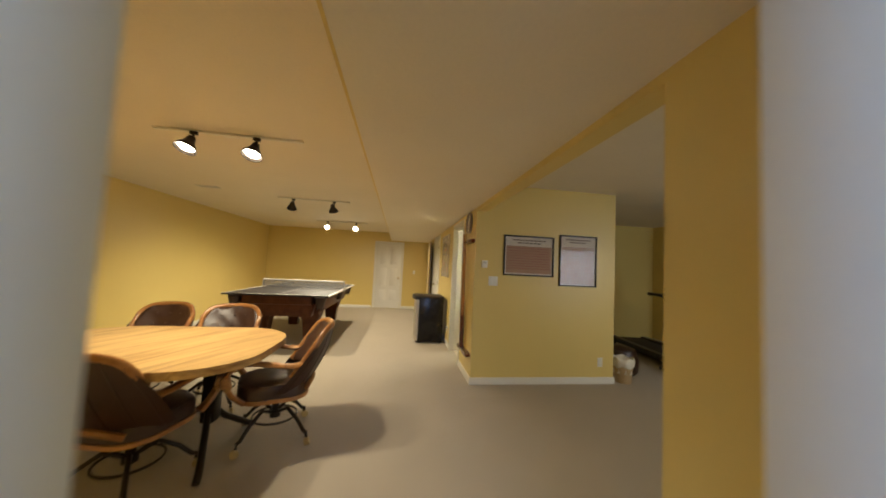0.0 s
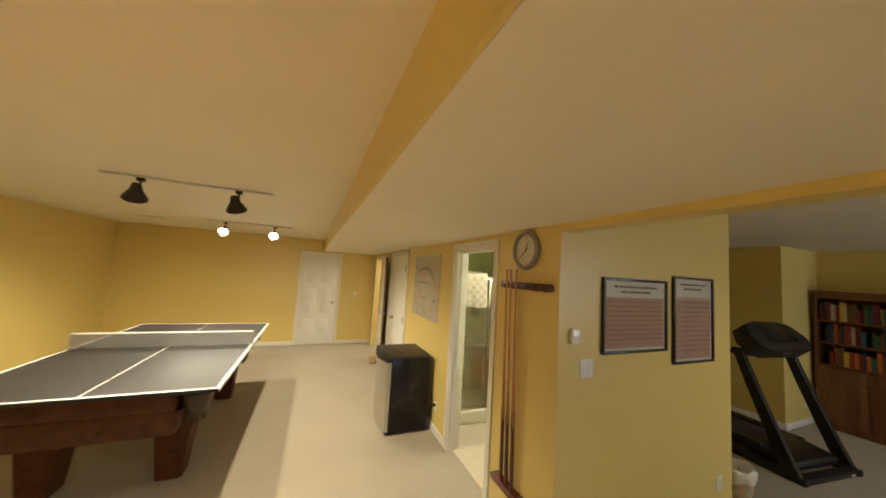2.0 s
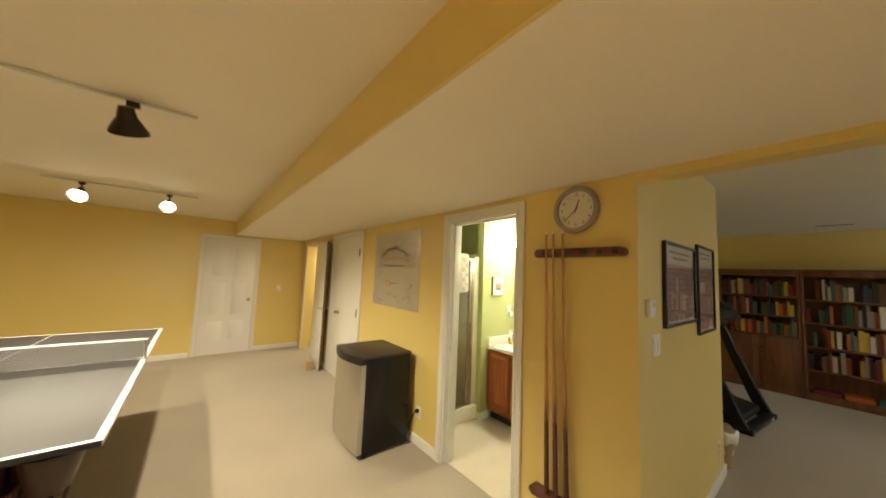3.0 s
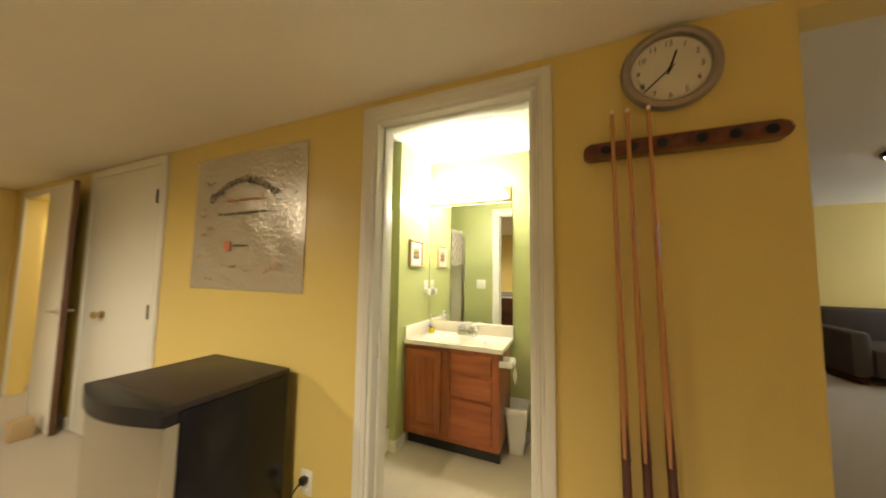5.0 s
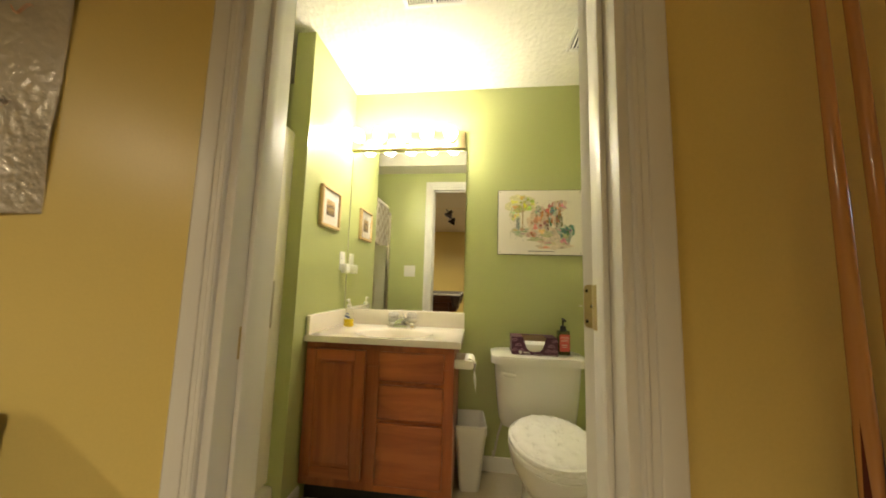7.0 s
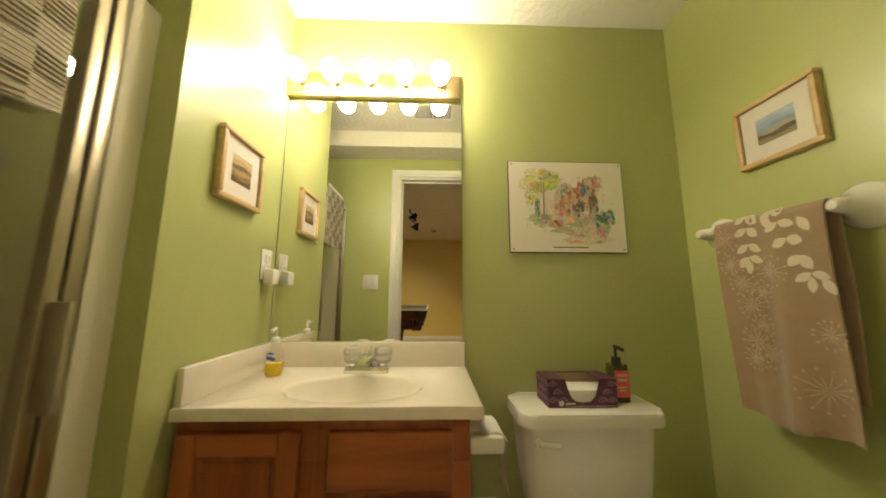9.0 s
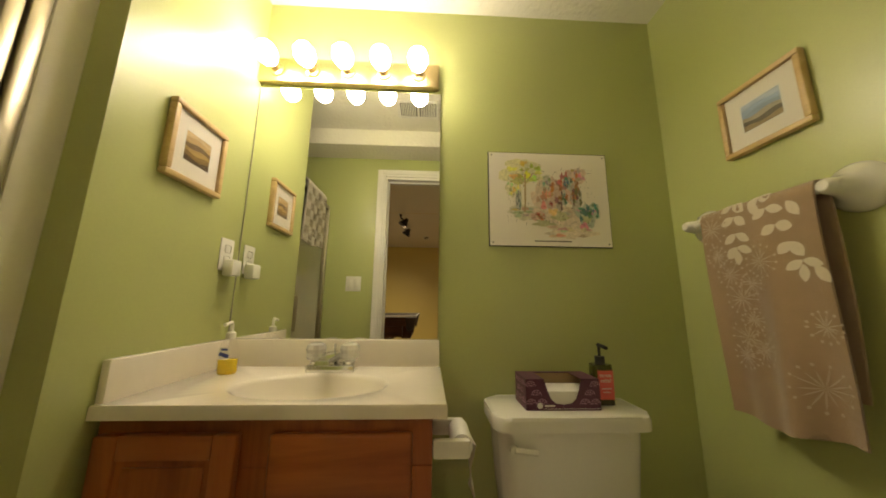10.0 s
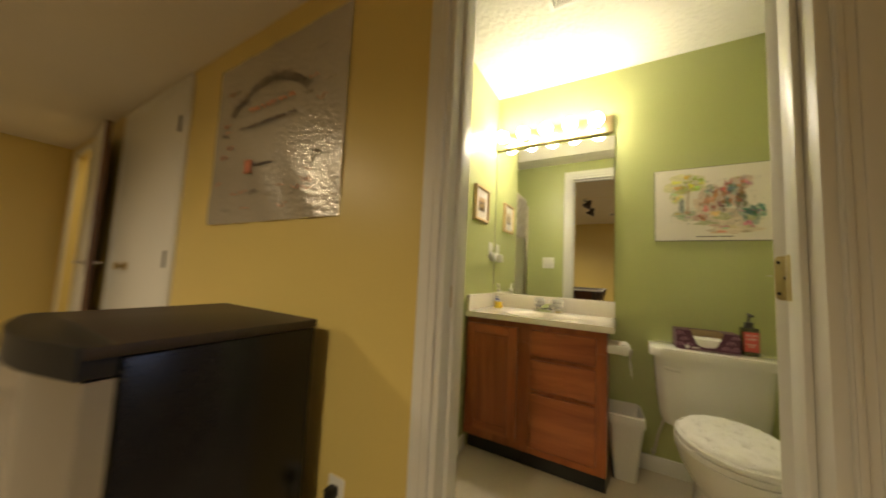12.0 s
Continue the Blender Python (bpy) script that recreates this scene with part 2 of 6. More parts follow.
def glass(name, colour, gloss, rough=0.0):
    """A pane: clear, with a gloss that rises towards grazing angles."""
    m = bpy.data.materials.new(name)
    m.use_nodes = True
    nt = m.node_tree
    nt.nodes.clear()
    out, mix, lw, pw, mad, tr, gl = (nt.nodes.new(k) for k in ("ShaderNodeOutputMaterial", "ShaderNodeMixShader", "ShaderNodeLayerWeight", "ShaderNodeMath", "ShaderNodeMath", "ShaderNodeBsdfTransparent", "ShaderNodeBsdfGlossy"))
    lw.inputs["Blend"].default_value = 0.5
    pw.operation, mad.operation = "POWER", "MULTIPLY_ADD"
    pw.inputs[1].default_value, mad.inputs[1].default_value, mad.inputs[2].default_value = 5.0, 0.85, gloss
    tr.inputs[0].default_value, gl.inputs["Roughness"].default_value = (*colour, 1), rough
    nt.links.new(lw.outputs["Facing"], pw.inputs[0])
    nt.links.new(pw.outputs[0], mad.inputs[0])
    nt.links.new(mad.outputs[0], mix.inputs[0])
    nt.links.new(tr.outputs[0], mix.inputs[1])
    nt.links.new(gl.outputs[0], mix.inputs[2])
    nt.links.new(mix.outputs[0], out.inputs[0])
    return m


PANE = glass("clear_glass", (0.98, 0.98, 0.98), 0.009)
SHOWERGLASS = glass("shower_glass", (0.985, 0.98, 0.95), 0.09, 0.01)

# the net: open weave, half see-through
_nt = NET.node_tree
_mix, _tr = _nt.nodes.new("ShaderNodeMixShader"), _nt.nodes.new("ShaderNodeBsdfTransparent")
_mix.inputs[0].default_value = 0.5
_nt.links.new(_tr.outputs[0], _mix.inputs[1])
_nt.links.new(_nt.nodes["Principled BSDF"].outputs[0], _mix.inputs[2])
_nt.links.new(_mix.outputs[0], _nt.nodes["Material Output"].inputs[0])

# ---------------------------------------------------------------- mesh helpers


def bx(x0, x1, y0, y1, z0, z1, bev=0.0, bm=None, seg=2):
    """A box between two corners, with bevelled edges."""
    bm = bm or bmesh.new()
    tmp = bmesh.new()
    bmesh.ops.create_cube(tmp, size=1)
    for v in tmp.verts:
        v.co = Vector((x0 + (v.co.x + .5) * (x1 - x0), y0 + (v.co.y + .5) * (y1 - y0), z0 + (v.co.z + .5) * (z1 - z0)))
    if bev:
        bmesh.ops.bevel(tmp, geom=tmp.edges[:], offset=bev, segments=seg, affect="EDGES", profile=0.5)
    return join(bm, tmp)


def join(bm, other, m=None):
    """Adds the faces of other to bm, moved by m."""
    made = {v: bm.verts.new(m @ v.co if m else v.co) for v in other.verts}
    for f in other.faces:
        bm.faces.new([made[v] for v in f.verts])
    other.free()
    return bm


def lathe(profile, n=24, at=(0, 0, 0), bm=None, sx=1.0, sy=1.0):
    """A turned shape: (radius, height) pairs round the z axis, squashed by sx and sy."""
    bm = bm or bmesh.new()
    rings = []
    for r, z in profile:
        if r < 1e-5:
            rings.append([bm.verts.new((at[0], at[1], at[2] + z))])
        else:
            rings.append([bm.verts.new((at[0] + sx * r * math.cos(2 * math.pi * k / n), at[1] + sy * r * math.sin(2 * math.pi * k / n), at[2] + z)) for k in range(n)])
    for a, b in zip(rings, rings[1:]):
        for k in range(n):
            j = (k + 1) % n
            if len(a) == 1 and len(b) > 1:
                bm.faces.new((a[0], b[k], b[j]))
            elif len(b) == 1 and len(a) > 1:
                bm.faces.new((a[k], a[j], b[0]))
            elif len(a) > 1:
                bm.faces.new((a[k], a[j], b[j], b[k]))
    for ring, flip in ((rings[0], True), (rings[-1], False)):
        if len(ring) > 1:
            bm.faces.new(ring[::-1] if flip else ring)
    return bm


def tube(points, r, n=8, bm=None, r1=None, flat=1.0):
    """A round rod along points; flat squashes it in height."""
    bm = bm or bmesh.new()
    pts = [Vector(p) for p in points]
    rings = []
    for i, p in enumerate(pts):
        d = (pts[min(i + 1, len(pts) - 1)] - pts[max(i - 1, 0)]).normalized()
        up = Vector((0, 0, 1)) if abs(d.z) < 0.95 else Vector((1, 0, 0))
        u = d.cross(up).normalized()
        w = u.cross(d).normalized()
        rr = r if r1 is None else r + (r1 - r) * i / (len(pts) - 1)
        rings.append([bm.verts.new(p + rr * (math.cos(2 * math.pi * k / n) * u + flat * math.sin(2 * math.pi * k / n) * w)) for k in range(n)])
    for a, b in zip(rings, rings[1:]):
        for k in range(n):
            bm.faces.new((a[k], a[(k + 1) % n], b[(k + 1) % n], b[k]))
    bm.faces.new(rings[0][::-1])
    bm.faces.new(rings[-1])
    return bm


def slab(outline, z0, z1, bev=0.0, bm=None):
    """A flat plate with the given outline (x, y), between two heights."""
    bm = bm or bmesh.new()
    tmp = bmesh.new()
    low = [tmp.verts.new((x, y, z0)) for x, y in outline]
    top = [tmp.verts.new((x, y, z1)) for x, y in outline]
    tmp.faces.new(low[::-1])
    cap = tmp.faces.new(top)
    k = len(outline)
    for i in range(k):
        tmp.faces.new((low[i], low[(i + 1) % k], top[(i + 1) % k], top[i]))
    if bev:
        bmesh.ops.bevel(tmp, geom=list(cap.edges), offset=bev, segments=2, affect="EDGES", profile=0.5)
    return join(bm, tmp)


def rounded(x0, x1, y0, y1, r, n=8):
    """The outline of a rectangle with round corners."""
    out = []
    for cx, cy, a in ((x1 - r, y1 - r, 0), (x0 + r, y1 - r, 90), (x0 + r, y0 + r, 180), (x1 - r, y0 + r, 270)):
        out += [(cx + r * math.cos(radians(a + 90 * k / n)), cy + r * math.sin(radians(a + 90 * k / n))) for k in range(n + 1)]
    return out


def oval(cx, cy, rx, ry, n=32):
    return [(cx + rx * math.cos(2 * math.pi * k / n), cy + ry * math.sin(2 * math.pi * k / n)) for k in range(n)]


def turned(bm, m):
    bmesh.ops.transform(bm, matrix=m, verts=bm.verts[:])
    return bm


def part(name, bm, material, parent=None, label="", sharp=38):
    """Links a bmesh as one mesh object, under a thing or a part."""
    bmesh.ops.recalc_face_normals(bm, faces=bm.faces[:])
    for f in bm.faces:
        f.smooth = True
    for e in bm.edges:
        e.smooth = len(e.link_faces) == 2 and e.calc_face_angle(0) < radians(sharp)
    me = bpy.data.meshes.new(name)
    bm.to_mesh(me)
    bm.free()
    me.materials.append(material)
    ob = new(name, me)
    if parent:
        ob.parent = parent
    if label:
        tagged(ob, label)
    return ob


ROOM = Vector((0, 0, 0))                 # origin of the room that is being furnished


def thing(name, at, label, category, group="", turn=0.0):
    ob = new(name)
    ob.empty_display_size = 0.1
    ob.matrix_world = Matrix.Translation(ROOM) @ pose(*at, 0, 0, turn)
    return tagged(ob, label, category, group)


def fixed(name, bm, material, label="", category=""):
    return tagged(part(name, bm, material), label, category, kind="structure")


# ---------------------------------------------------------------- structure
YD0, YD1, ZD = 5.605, 6.350, 2.05         # bathroom door opening
fixed("floor", bx(XL - .2, XR + .2, -0.7, YF + .2, -0.1, 0.0), CARPET, "beige cut-pile carpet over the whole basement floor", "floor")
fixed("floor_bathroom", bx(XW + .06, XB, YT, YB + .90, 0.0, 0.006), VINYL, "light beige vinyl floor of the bathroom", "floor")
fixed("wall_west", bx(XL - .12, XL, YS - .12, YF + .12, 0, 2.6), YELLOW, "long warm yellow painted wall", "wall")
fixed("wall_north", bx(XL, 3.0, YF, YF + .12, 0, 2.6), YELLOW, "warm yellow painted end wall", "wall")
# entry doorway wall
w = bx(XL, XD0, YS - .12, YS, 0, 2.6)
bx(XD1, XW, YS - .12, YS, 0, 2.6, bm=w)
bx(XD0, XD1, YS - .12, YS, 2.06, 2.6, bm=w)
fixed("wall_south", w, YELLOW, "yellow wall with the entry doorway", "wall")
w = bx(XW, XW + TW, -0.6, 2.16, 0, 2.6)                     # pillar wall
bx(XW, XW + TW, 2.16, YP, 2.105, 2.6, bm=w)                  # header
bx(XW, XW + TW, YP, YD0, 0, 2.6, bm=w)                      # cue wall
bx(XW, XW + TW, YD0, YD1, ZD, 2.6, bm=w)
bx(XW, XW + TW, YD1, 10.0, 0, 2.6, bm=w)
bx(XW, XW + TW, 10.0, 10.78, 2.03, 2.6, bm=w)
bx(XW, XW + TW, 10.78, YF, 0, 2.6, bm=w)
fixed("wall_middle", w, YELLOW, "yellow wall with the bathroom door, cue rack and poster", "wall")
fixed("wall_pictures", bx(XW + TW, XE, YP, YT - .02, 0, 2.6), YELLOW, "pale yellow wall with two framed documents", "wall")
fixed("wall_block_east", bx(XE - .1, XE, YT - .02, 7.22, 0, 2.6), YELLOW, "yellow side wall of the bathroom block", "wall")
for a, b, c, d in ((XE, 5.70, 7.10, 7.22), (5.70, 5.82, 5.45, 7.22), (5.82, XR, 5.45, 5.57)):
    fixed("wall_alcove", bx(a, b, c, d, 0, 2.6), YELLOW, "yellow wall of the exercise alcove", "wall")
fixed("wall_east", bx(XR, XR + .12, -0.6, 5.57, 0, 2.6), YELLOW, "yellow wall behind the bookcases", "wall")
w = bx(XW + TW, 5.10, -0.6, -0.48, 0, 2.6)
bx(6.30, XR, -0.6, -0.48, 0, 2.6, bm=w)
bx(5.10, 6.30, -0.6, -0.48, 0, 0.90, bm=w)
bx(5.10, 6.30, -0.6, -0.48, 2.10, 2.6, bm=w)
fixed("wall_south_east", w, YELLOW, "yellow wall with the daylight window", "wall")
w = bx(-0.75, -0.63, -0.9, YS - .12, 0, 2.6)
bx(-0.75, XW, -0.9, -0.78, 0, 2.6, bm=w)
fixed("wall_hall", w, WHITE, "white painted stair hall walls", "wall")
# ceilings
fixed("ceiling", bx(XL - .12, -0.02, YS - .12, YF + .12, ZC, 2.7), CEIL, "white textured ceiling in warm light", "ceiling")
fixed("ceiling_east", bx(XW + TW, XR + .12, -0.6, 7.22, ZR, 2.7), CEIL, "white ceiling of the library side", "ceiling")
fixed("ceiling_hall", bx(-0.75, XW, -0.9, YS - .12, 2.4, 2.7), CEIL, "white ceiling of the stair hall", "ceiling")
fixed("soffit", bx(-0.02, XW, YS, YF, ZS, 2.7), CEIL, "lowered white boxed soffit", "ceiling")
fixed("soffit_face", bx(-0.035, -0.021, YS, YF, ZS, ZC), YELLOW, "yellow painted upright face of the soffit", "soffit")

# bathroom shell (green)
fixed("wall_mirror", bx(XB, XB + .1, YT, YB + .1, 0, 2.5), GREEN, "green bathroom wall with mirror and print", "wall")
fixed("wall_towel", bx(XW + TW, XB + .1, YT - .018, YT, 0, 2.5), GREEN, "green bathroom wall with towel bar", "wall")
fixed("wall_stub", bx(XB - .535, XB, YB, YB + .10, 0, 2.5), GREEN, "green stub wall beside the vanity", "wall")
w = bx(XW + TW, XW + TW + .01, YT, YD0 - .02, 0, 2.5)
bx(XW + TW, XW + TW + .01, YD0 - .02, YD1 + .02, ZD + .02, 2.5, bm=w)
bx(XW + TW, XW + TW + .01, YD1 + .02, 7.575, 0, 2.5, bm=w)
fixed("wall_bath_door", w, GREEN, "green bathroom wall beside the door", "wall")
w = bx(XW + TW + .01, 2.38, 7.575, 7.65, 0, 2.5)
bx(2.38, 2.48, YB + .10, 7.65, 0, 2.5, bm=w)
fixed("wall_shower", w, GREEN, "green wall above the shower", "wall")
w = bx(XW + TW, XB + .1, YT - .02, 7.65, ZB, 2.55)
fixed("ceiling_bathroom", w, CEILB, "white stippled bathroom ceiling", "ceiling")
fixed("ceiling_step", bx(XW + TW + .01, 1.53, YT, 7.575, 2.21, ZB), CEILB, "lowered strip of bathroom ceiling above the door", "ceiling")
# room behind the open far door
w = bx(3.0, 3.1, 9.3, YF + .12, 0, 2.6)
bx(XW + TW, 3.0, 9.2, 9.3, 0, 2.6, bm=w)
fixed("wall_far_room", w, WHITE, "pale wall of a lit side room", "wall")
fixed("ceiling_far_room", bx(XW + TW, 3.1, 9.2, YF, 2.42, 2.6), CEIL, "white ceiling of the side room", "ceiling")

# ---------------------------------------------------------------- openings and trim
FACE = {  # which way a wall looks -> axes of what hangs on it: right, up, out
    "-x": Matrix(((0, 0, -1, 0), (-1, 0, 0, 0), (0, 1, 0, 0), (0, 0, 0, 1))),
    "+x": Matrix(((0, 0, 1, 0), (1, 0, 0, 0), (0, 1, 0, 0), (0, 0, 0, 1))),
    "-y": Matrix(((1, 0, 0, 0), (0, 0, -1, 0), (0, 1, 0, 0), (0, 0, 0, 1))),
    "+y": Matrix(((-1, 0, 0, 0), (0, 0, 1, 0), (0, 1, 0, 0), (0, 0, 0, 1))),
}


def hung(name, at, facing, label, category, group="", kind="", tilt=0.0):
    """A thing on a wall; its parts are drawn with x to the right, y up and z out of the wall."""
    ob = new(name)
    ob.empty_display_size = 0.05
    ob.matrix_world = Matrix.Translation(Vector(at) + ROOM) @ FACE[facing] @ pose(0, 0, 0, 0, 0, tilt)
    return tagged(ob, label, category, group, kind)


def letters(body, size, at=(0, 0, 0), turn=0.0, depth=0.0006, bold=0.0, slant=0.0):
    """Writing in the built-in font as a bmesh, centred on at, in the plane of x and y."""
    cu = bpy.data.curves.new("writing", "FONT")
    cu.body, cu.size, cu.extrude, cu.align_x, cu.align_y, cu.resolution_u = body, size, depth, "CENTER", "CENTER", 3
    cu.offset, cu.shear = bold, slant
    ob = bpy.data.objects.new("writing", cu)
    scene.collection.objects.link(ob)
    bpy.context.view_layer.update()
    me = bpy.data.meshes.new_from_object(ob.evaluated_get(bpy.context.evaluated_depsgraph_get()))
    bm = bmesh.new()
    bm.from_mesh(me)
    bpy.data.objects.remove(ob)
    bpy.data.curves.remove(cu)
    bpy.data.meshes.remove(me)
    return turned(bm, pose(*at, 0, 0, turn))


def casing(name, u0, u1, top, at, facing, width=0.062, label="white moulded door casing"):
    """Door casing round an opening from u0 to u1 and up to top."""
    ob = hung(name, at, facing, label, "door casing", kind="structure")
    for tag, a, b in (("jamb_trim", u0 - width, u0), ("jamb_trim", u1, u1 + width)):
        inner = b if a < u0 - .001 else a
        d = -1 if a < u0 - .001 else 1
        bm = bx(min(a, b), max(a, b), 0, top + width, 0.0, 0.011, 0.002)
        bx(min(inner + d * .002, inner + d * .012), max(inner + d * .002, inner + d * .012), 0, top + .012, 0.010, 0.0135, 0.003, bm)
        bx(min(inner + d * .024, inner + d * .061), max(inner + d * .024, inner + d * .061), 0, top + .061, 0.010, 0.0138, 0.0035, bm, 3)
        part(tag, bm, WHITE, ob)
    bm = bx(u0 - .001, u1 + .001, top, top + width, 0.0, 0.011, 0.002)
    bx(u0 - .002, u1 + .002, top + .002, top + .012, 0.010, 0.0131, 0.003, bm)
    bx(u0 - .024, u1 + .024, top + .024, top + .061, 0.010, 0.0134, 0.0035, bm, 3)
    part("head_trim", bm, WHITE, ob)
    return ob


def knob(parent, u, v, w, side=1, material=BRASS):
    """Round door knob with its rosette, standing out along z."""
    ob = part("knob", turned(lathe([(0.032, 0), (0.032, 0.006), (0.012, 0.012), (0.011, 0.03), (0.024, 0.038), (0.028, 0.05), (0.022, 0.062), (0, 0.066)], 20), pose(u, v, w)), material, parent, "brass door knob")
    return ob


def panels(parent, w, h, z, cols=2, rows=((0.12, 0.28), (0.34, 0.62), (0.68, 0.94)), material=None):
    """Raised panels on a door leaf w wide and h high, in the plane z."""
    m, g = 0.11, 0.09
    pw = (w - 2 * m - (cols - 1) * g) / cols
    for c in range(cols):
        for a, b in rows:
            u0 = m + c * (pw + g)
            bm = bx(u0, u0 + pw, a * h, b * h, z - .001, z + .003, 0.002)
            bx(u0 + .03, u0 + pw - .03, a * h + .03, b * h - .03, z + .002, z + .008, 0.005, bm)
            part("panel", bm, material or WHITE, parent)


# entry doorway
casing("door_casing_entry", -XD1, -XD0, 2.06, (0, YS, 0), "+y")
jm = tagged(thing("door_jamb_entry", (0, 0, 0), "white painted entry door jamb", "door jamb"), kind="structure")
part("jamb_post", bx(XD0, XD0 + .018, YS - .13, YS + .002, 0, 2.04, 0.002), WHITE, jm)
part("jamb_post", bx(XD1 - .018, XD1, YS - .13, YS + .002, 0, 2.04, 0.002), WHITE, jm)
part("jamb_head", bx(XD0, XD1, YS - .13, YS + .002, 2.041, 2.06, 0.002), WHITE, jm)

# bathroom doorway
casing("door_casing_bathroom", -YD1, -YD0, ZD, (XW, 0, 0), "-x")
casing("door_casing_bath_inside", YD0, YD1, ZD, (XW + TW + .01, 0, 0), "+x")
jm = tagged(thing("door_jamb_bathroom", (0, 0, 0), "white painted bathroom door jamb with stop", "door jamb"), kind="structure")
for a, b, c in ((YD1 - .018, YD1 + .001, (YD1 - .030, YD1 - .019)), (YD0 - .001, YD0 + .018, (YD0 + .019, YD0 + .030))):
    post = part("jamb_post", bx(XW - .002, XW + TW + .012, a, b, 0, ZD - .019, 0.002), WHITE, jm)
    part("stop", bx(XW + .045, XW + .08, c[0], c[1], 0, ZD - .031, 0.002), WHITE, post)
head_ = part("jamb_head", bx(XW - .002, XW + TW + .012, YD0 - .001, YD1 + .001, ZD - .018, ZD + .001, 0.002), WHITE, jm)
part("stop", bx(XW + .045, XW + .08, YD0 + .019, YD1 - .019, ZD - .03, ZD - .019, 0.002), WHITE, head_)
strike = hung("strike_plate", (XW + .055, YD1 - .018, 0.945), "-y", "small brass strike plate on the white jamb", "strike plate")
part("plate", bx(-.014, .014, -.032, .032, 0, .002, 0.001), BRASS, strike)
# no hole is cut: its shade is a black patch on the plate
part("hole", bx(-.006, .006, -.012, .012, .002, .0026), DARK, strike, "flat black patch for the shade in the latch hole")

# bathroom door, swung wide open into the room
leaf = thing("bathroom_door", (XW + TW + .014, YD0 + .006, 0.012), "white panelled bathroom door standing wide open", "door", turn=-57)
part("leaf", bx(0, 0.70, 0.0, 0.037, 0, 2.02, 0.002), WHITE, leaf)
part("knob", turned(lathe([(0.03, 0), (0.03, .006), (.011, .012), (.011, .03), (.024, .038), (.027, .05), (0, .062)], 16), pose(0.64, 0.037, 0.93, -90)), BRASS, leaf, "brass knob")
for z in (0.24, 1.023, 1.80):
    bm = turned(slab(rounded(-.002, .033, -.045, .045, .010, 5), 0, .0022, .0006), pose(-.0002, 0, z) @ Matrix(((0, 0, -1, 0), (1, 0, 0, 0), (0, 1, 0, 0), (0, 0, 0, 1))))
    for q in range(3):
        tube([(-.006, -.003, z - .047 + q * .0318), (-.006, -.003, z - .017 + q * .0318)], .0062, 10, bm)
    hg = part("hinge", bm, BRASS, leaf, "brass butt hinge")
    for dy, dz in ((.026, .032), (.014, 0), (.026, -.032)):
        part("screw", turned(lathe([(.0038, 0), (.003, .0012), (0, .0014)], 10), pose(-.0024, dy, z + dz, 0, -90)), IRON, hg, "dark screw")
for z in (0.252, 1.035, 1.812):
    h = thing("hinge_leaf", (XW + TW, YD0 + .018, z), "polished brass hinge leaf on the white jamb", "hinge", "door hinges")
    part("plate", bx(-.018, .012, 0, .002, -.045, .045, 0.0008), BRASS, h)
    for k in range(3):
        part("screw", turned(lathe([(.0045, 0), (.004, .0012), (0, .0014)], 8), pose(.008 if k % 2 else -.008, -.03 + .03 * k, .002)), STEEL, h)

# far closed door, six panels
fd = hung("door_far", (-0.458, YF, 0.012), "-y", "closed white six-panel door in the end wall", "door")
part("leaf", bx(0, 0.775, 0, 2.03, 0.0, 0.014, 0.002), WHITE, fd)
panels(fd, 0.775, 2.03, 0.014)
knob(fd, 0.71, 0.95, 0.014)
casing("door_casing_far", -0.463, 0.322, 2.045, (0, YF, 0), "-y")

# opening to the lit side room and its open door
casing("door_casing_side_room", -10.78, -10.0, 2.03, (XW, 0, 0), "-x")
sd = thing("side_room_door", (XW - .02, 9.985, 0.012), "cream door with brown edge, folded open", "door", turn=-95.5)
part("leaf", bx(0, 0.76, -0.036, -0.001, 0, 2.02, 0.002), WHITE, sd)
# narrow strip on the leading edge, browner than the leaf
part("edge_band", bx(0.76, 0.766, -0.036, -0.001, 0, 2.02, 0.001), DOORBROWN, sd, "thin brown strip along the door edge")
for s, y in ((-1, -0.036), (1, -0.001)):
    bm = turned(lathe([(.028, 0), (.028, .006), (.012, .012), (.011, .045)], 16), pose(0.70, y, 0.95, -90 * s))
    tube([(0.70, y + s * .042, 0.95), (0.60, y + s * .045, 0.948)], .009, 8, bm)
    part("lever_handle", bm, STEEL, sd, "satin metal lever handle")
stop = thing("door_stop_box", (0.95, 9.40, 0), "small grey-brown box beside the open door", "box")
part("body", bx(-.06, .06, -.05, .05, 0, .15, 0.008), WICKER, stop)

# closet door next to the poster
cl = hung("closet_door", (XW, 9.20, 0.012), "-x", "flat white closet door with brass pull", "door")
part("leaf", bx(0.0, 1.02, 0, 2.05, 0.0, 0.018, 0.002), WHITE, cl)
part("pull", turned(lathe([(.03, 0), (.03, .006), (.012, .012), (.012, .03), (.028, .04), (.026, .05), (0, .055)], 16, sx=1.6), pose(0.33, 0.94, .018)), BRASS, cl, "brass pull")
for v in (0.25, 1.0, 1.82):
    part("hinge", bx(0.985, 1.005, v - .05, v + .05, 0.018, 0.024, 0.002), BRONZE, cl, "dark hinge")
bm = bx(-.07, -.005, 0, 2.115, 0, .02, 0.003)
bx(1.025, 1.085, 0, 2.115, 0, .02, 0.003, bm)
bx(-.005, 1.025, 2.055, 2.115, 0, .02, 0.003, bm)
part("frame", bm, WHITE, cl)

# baseboards


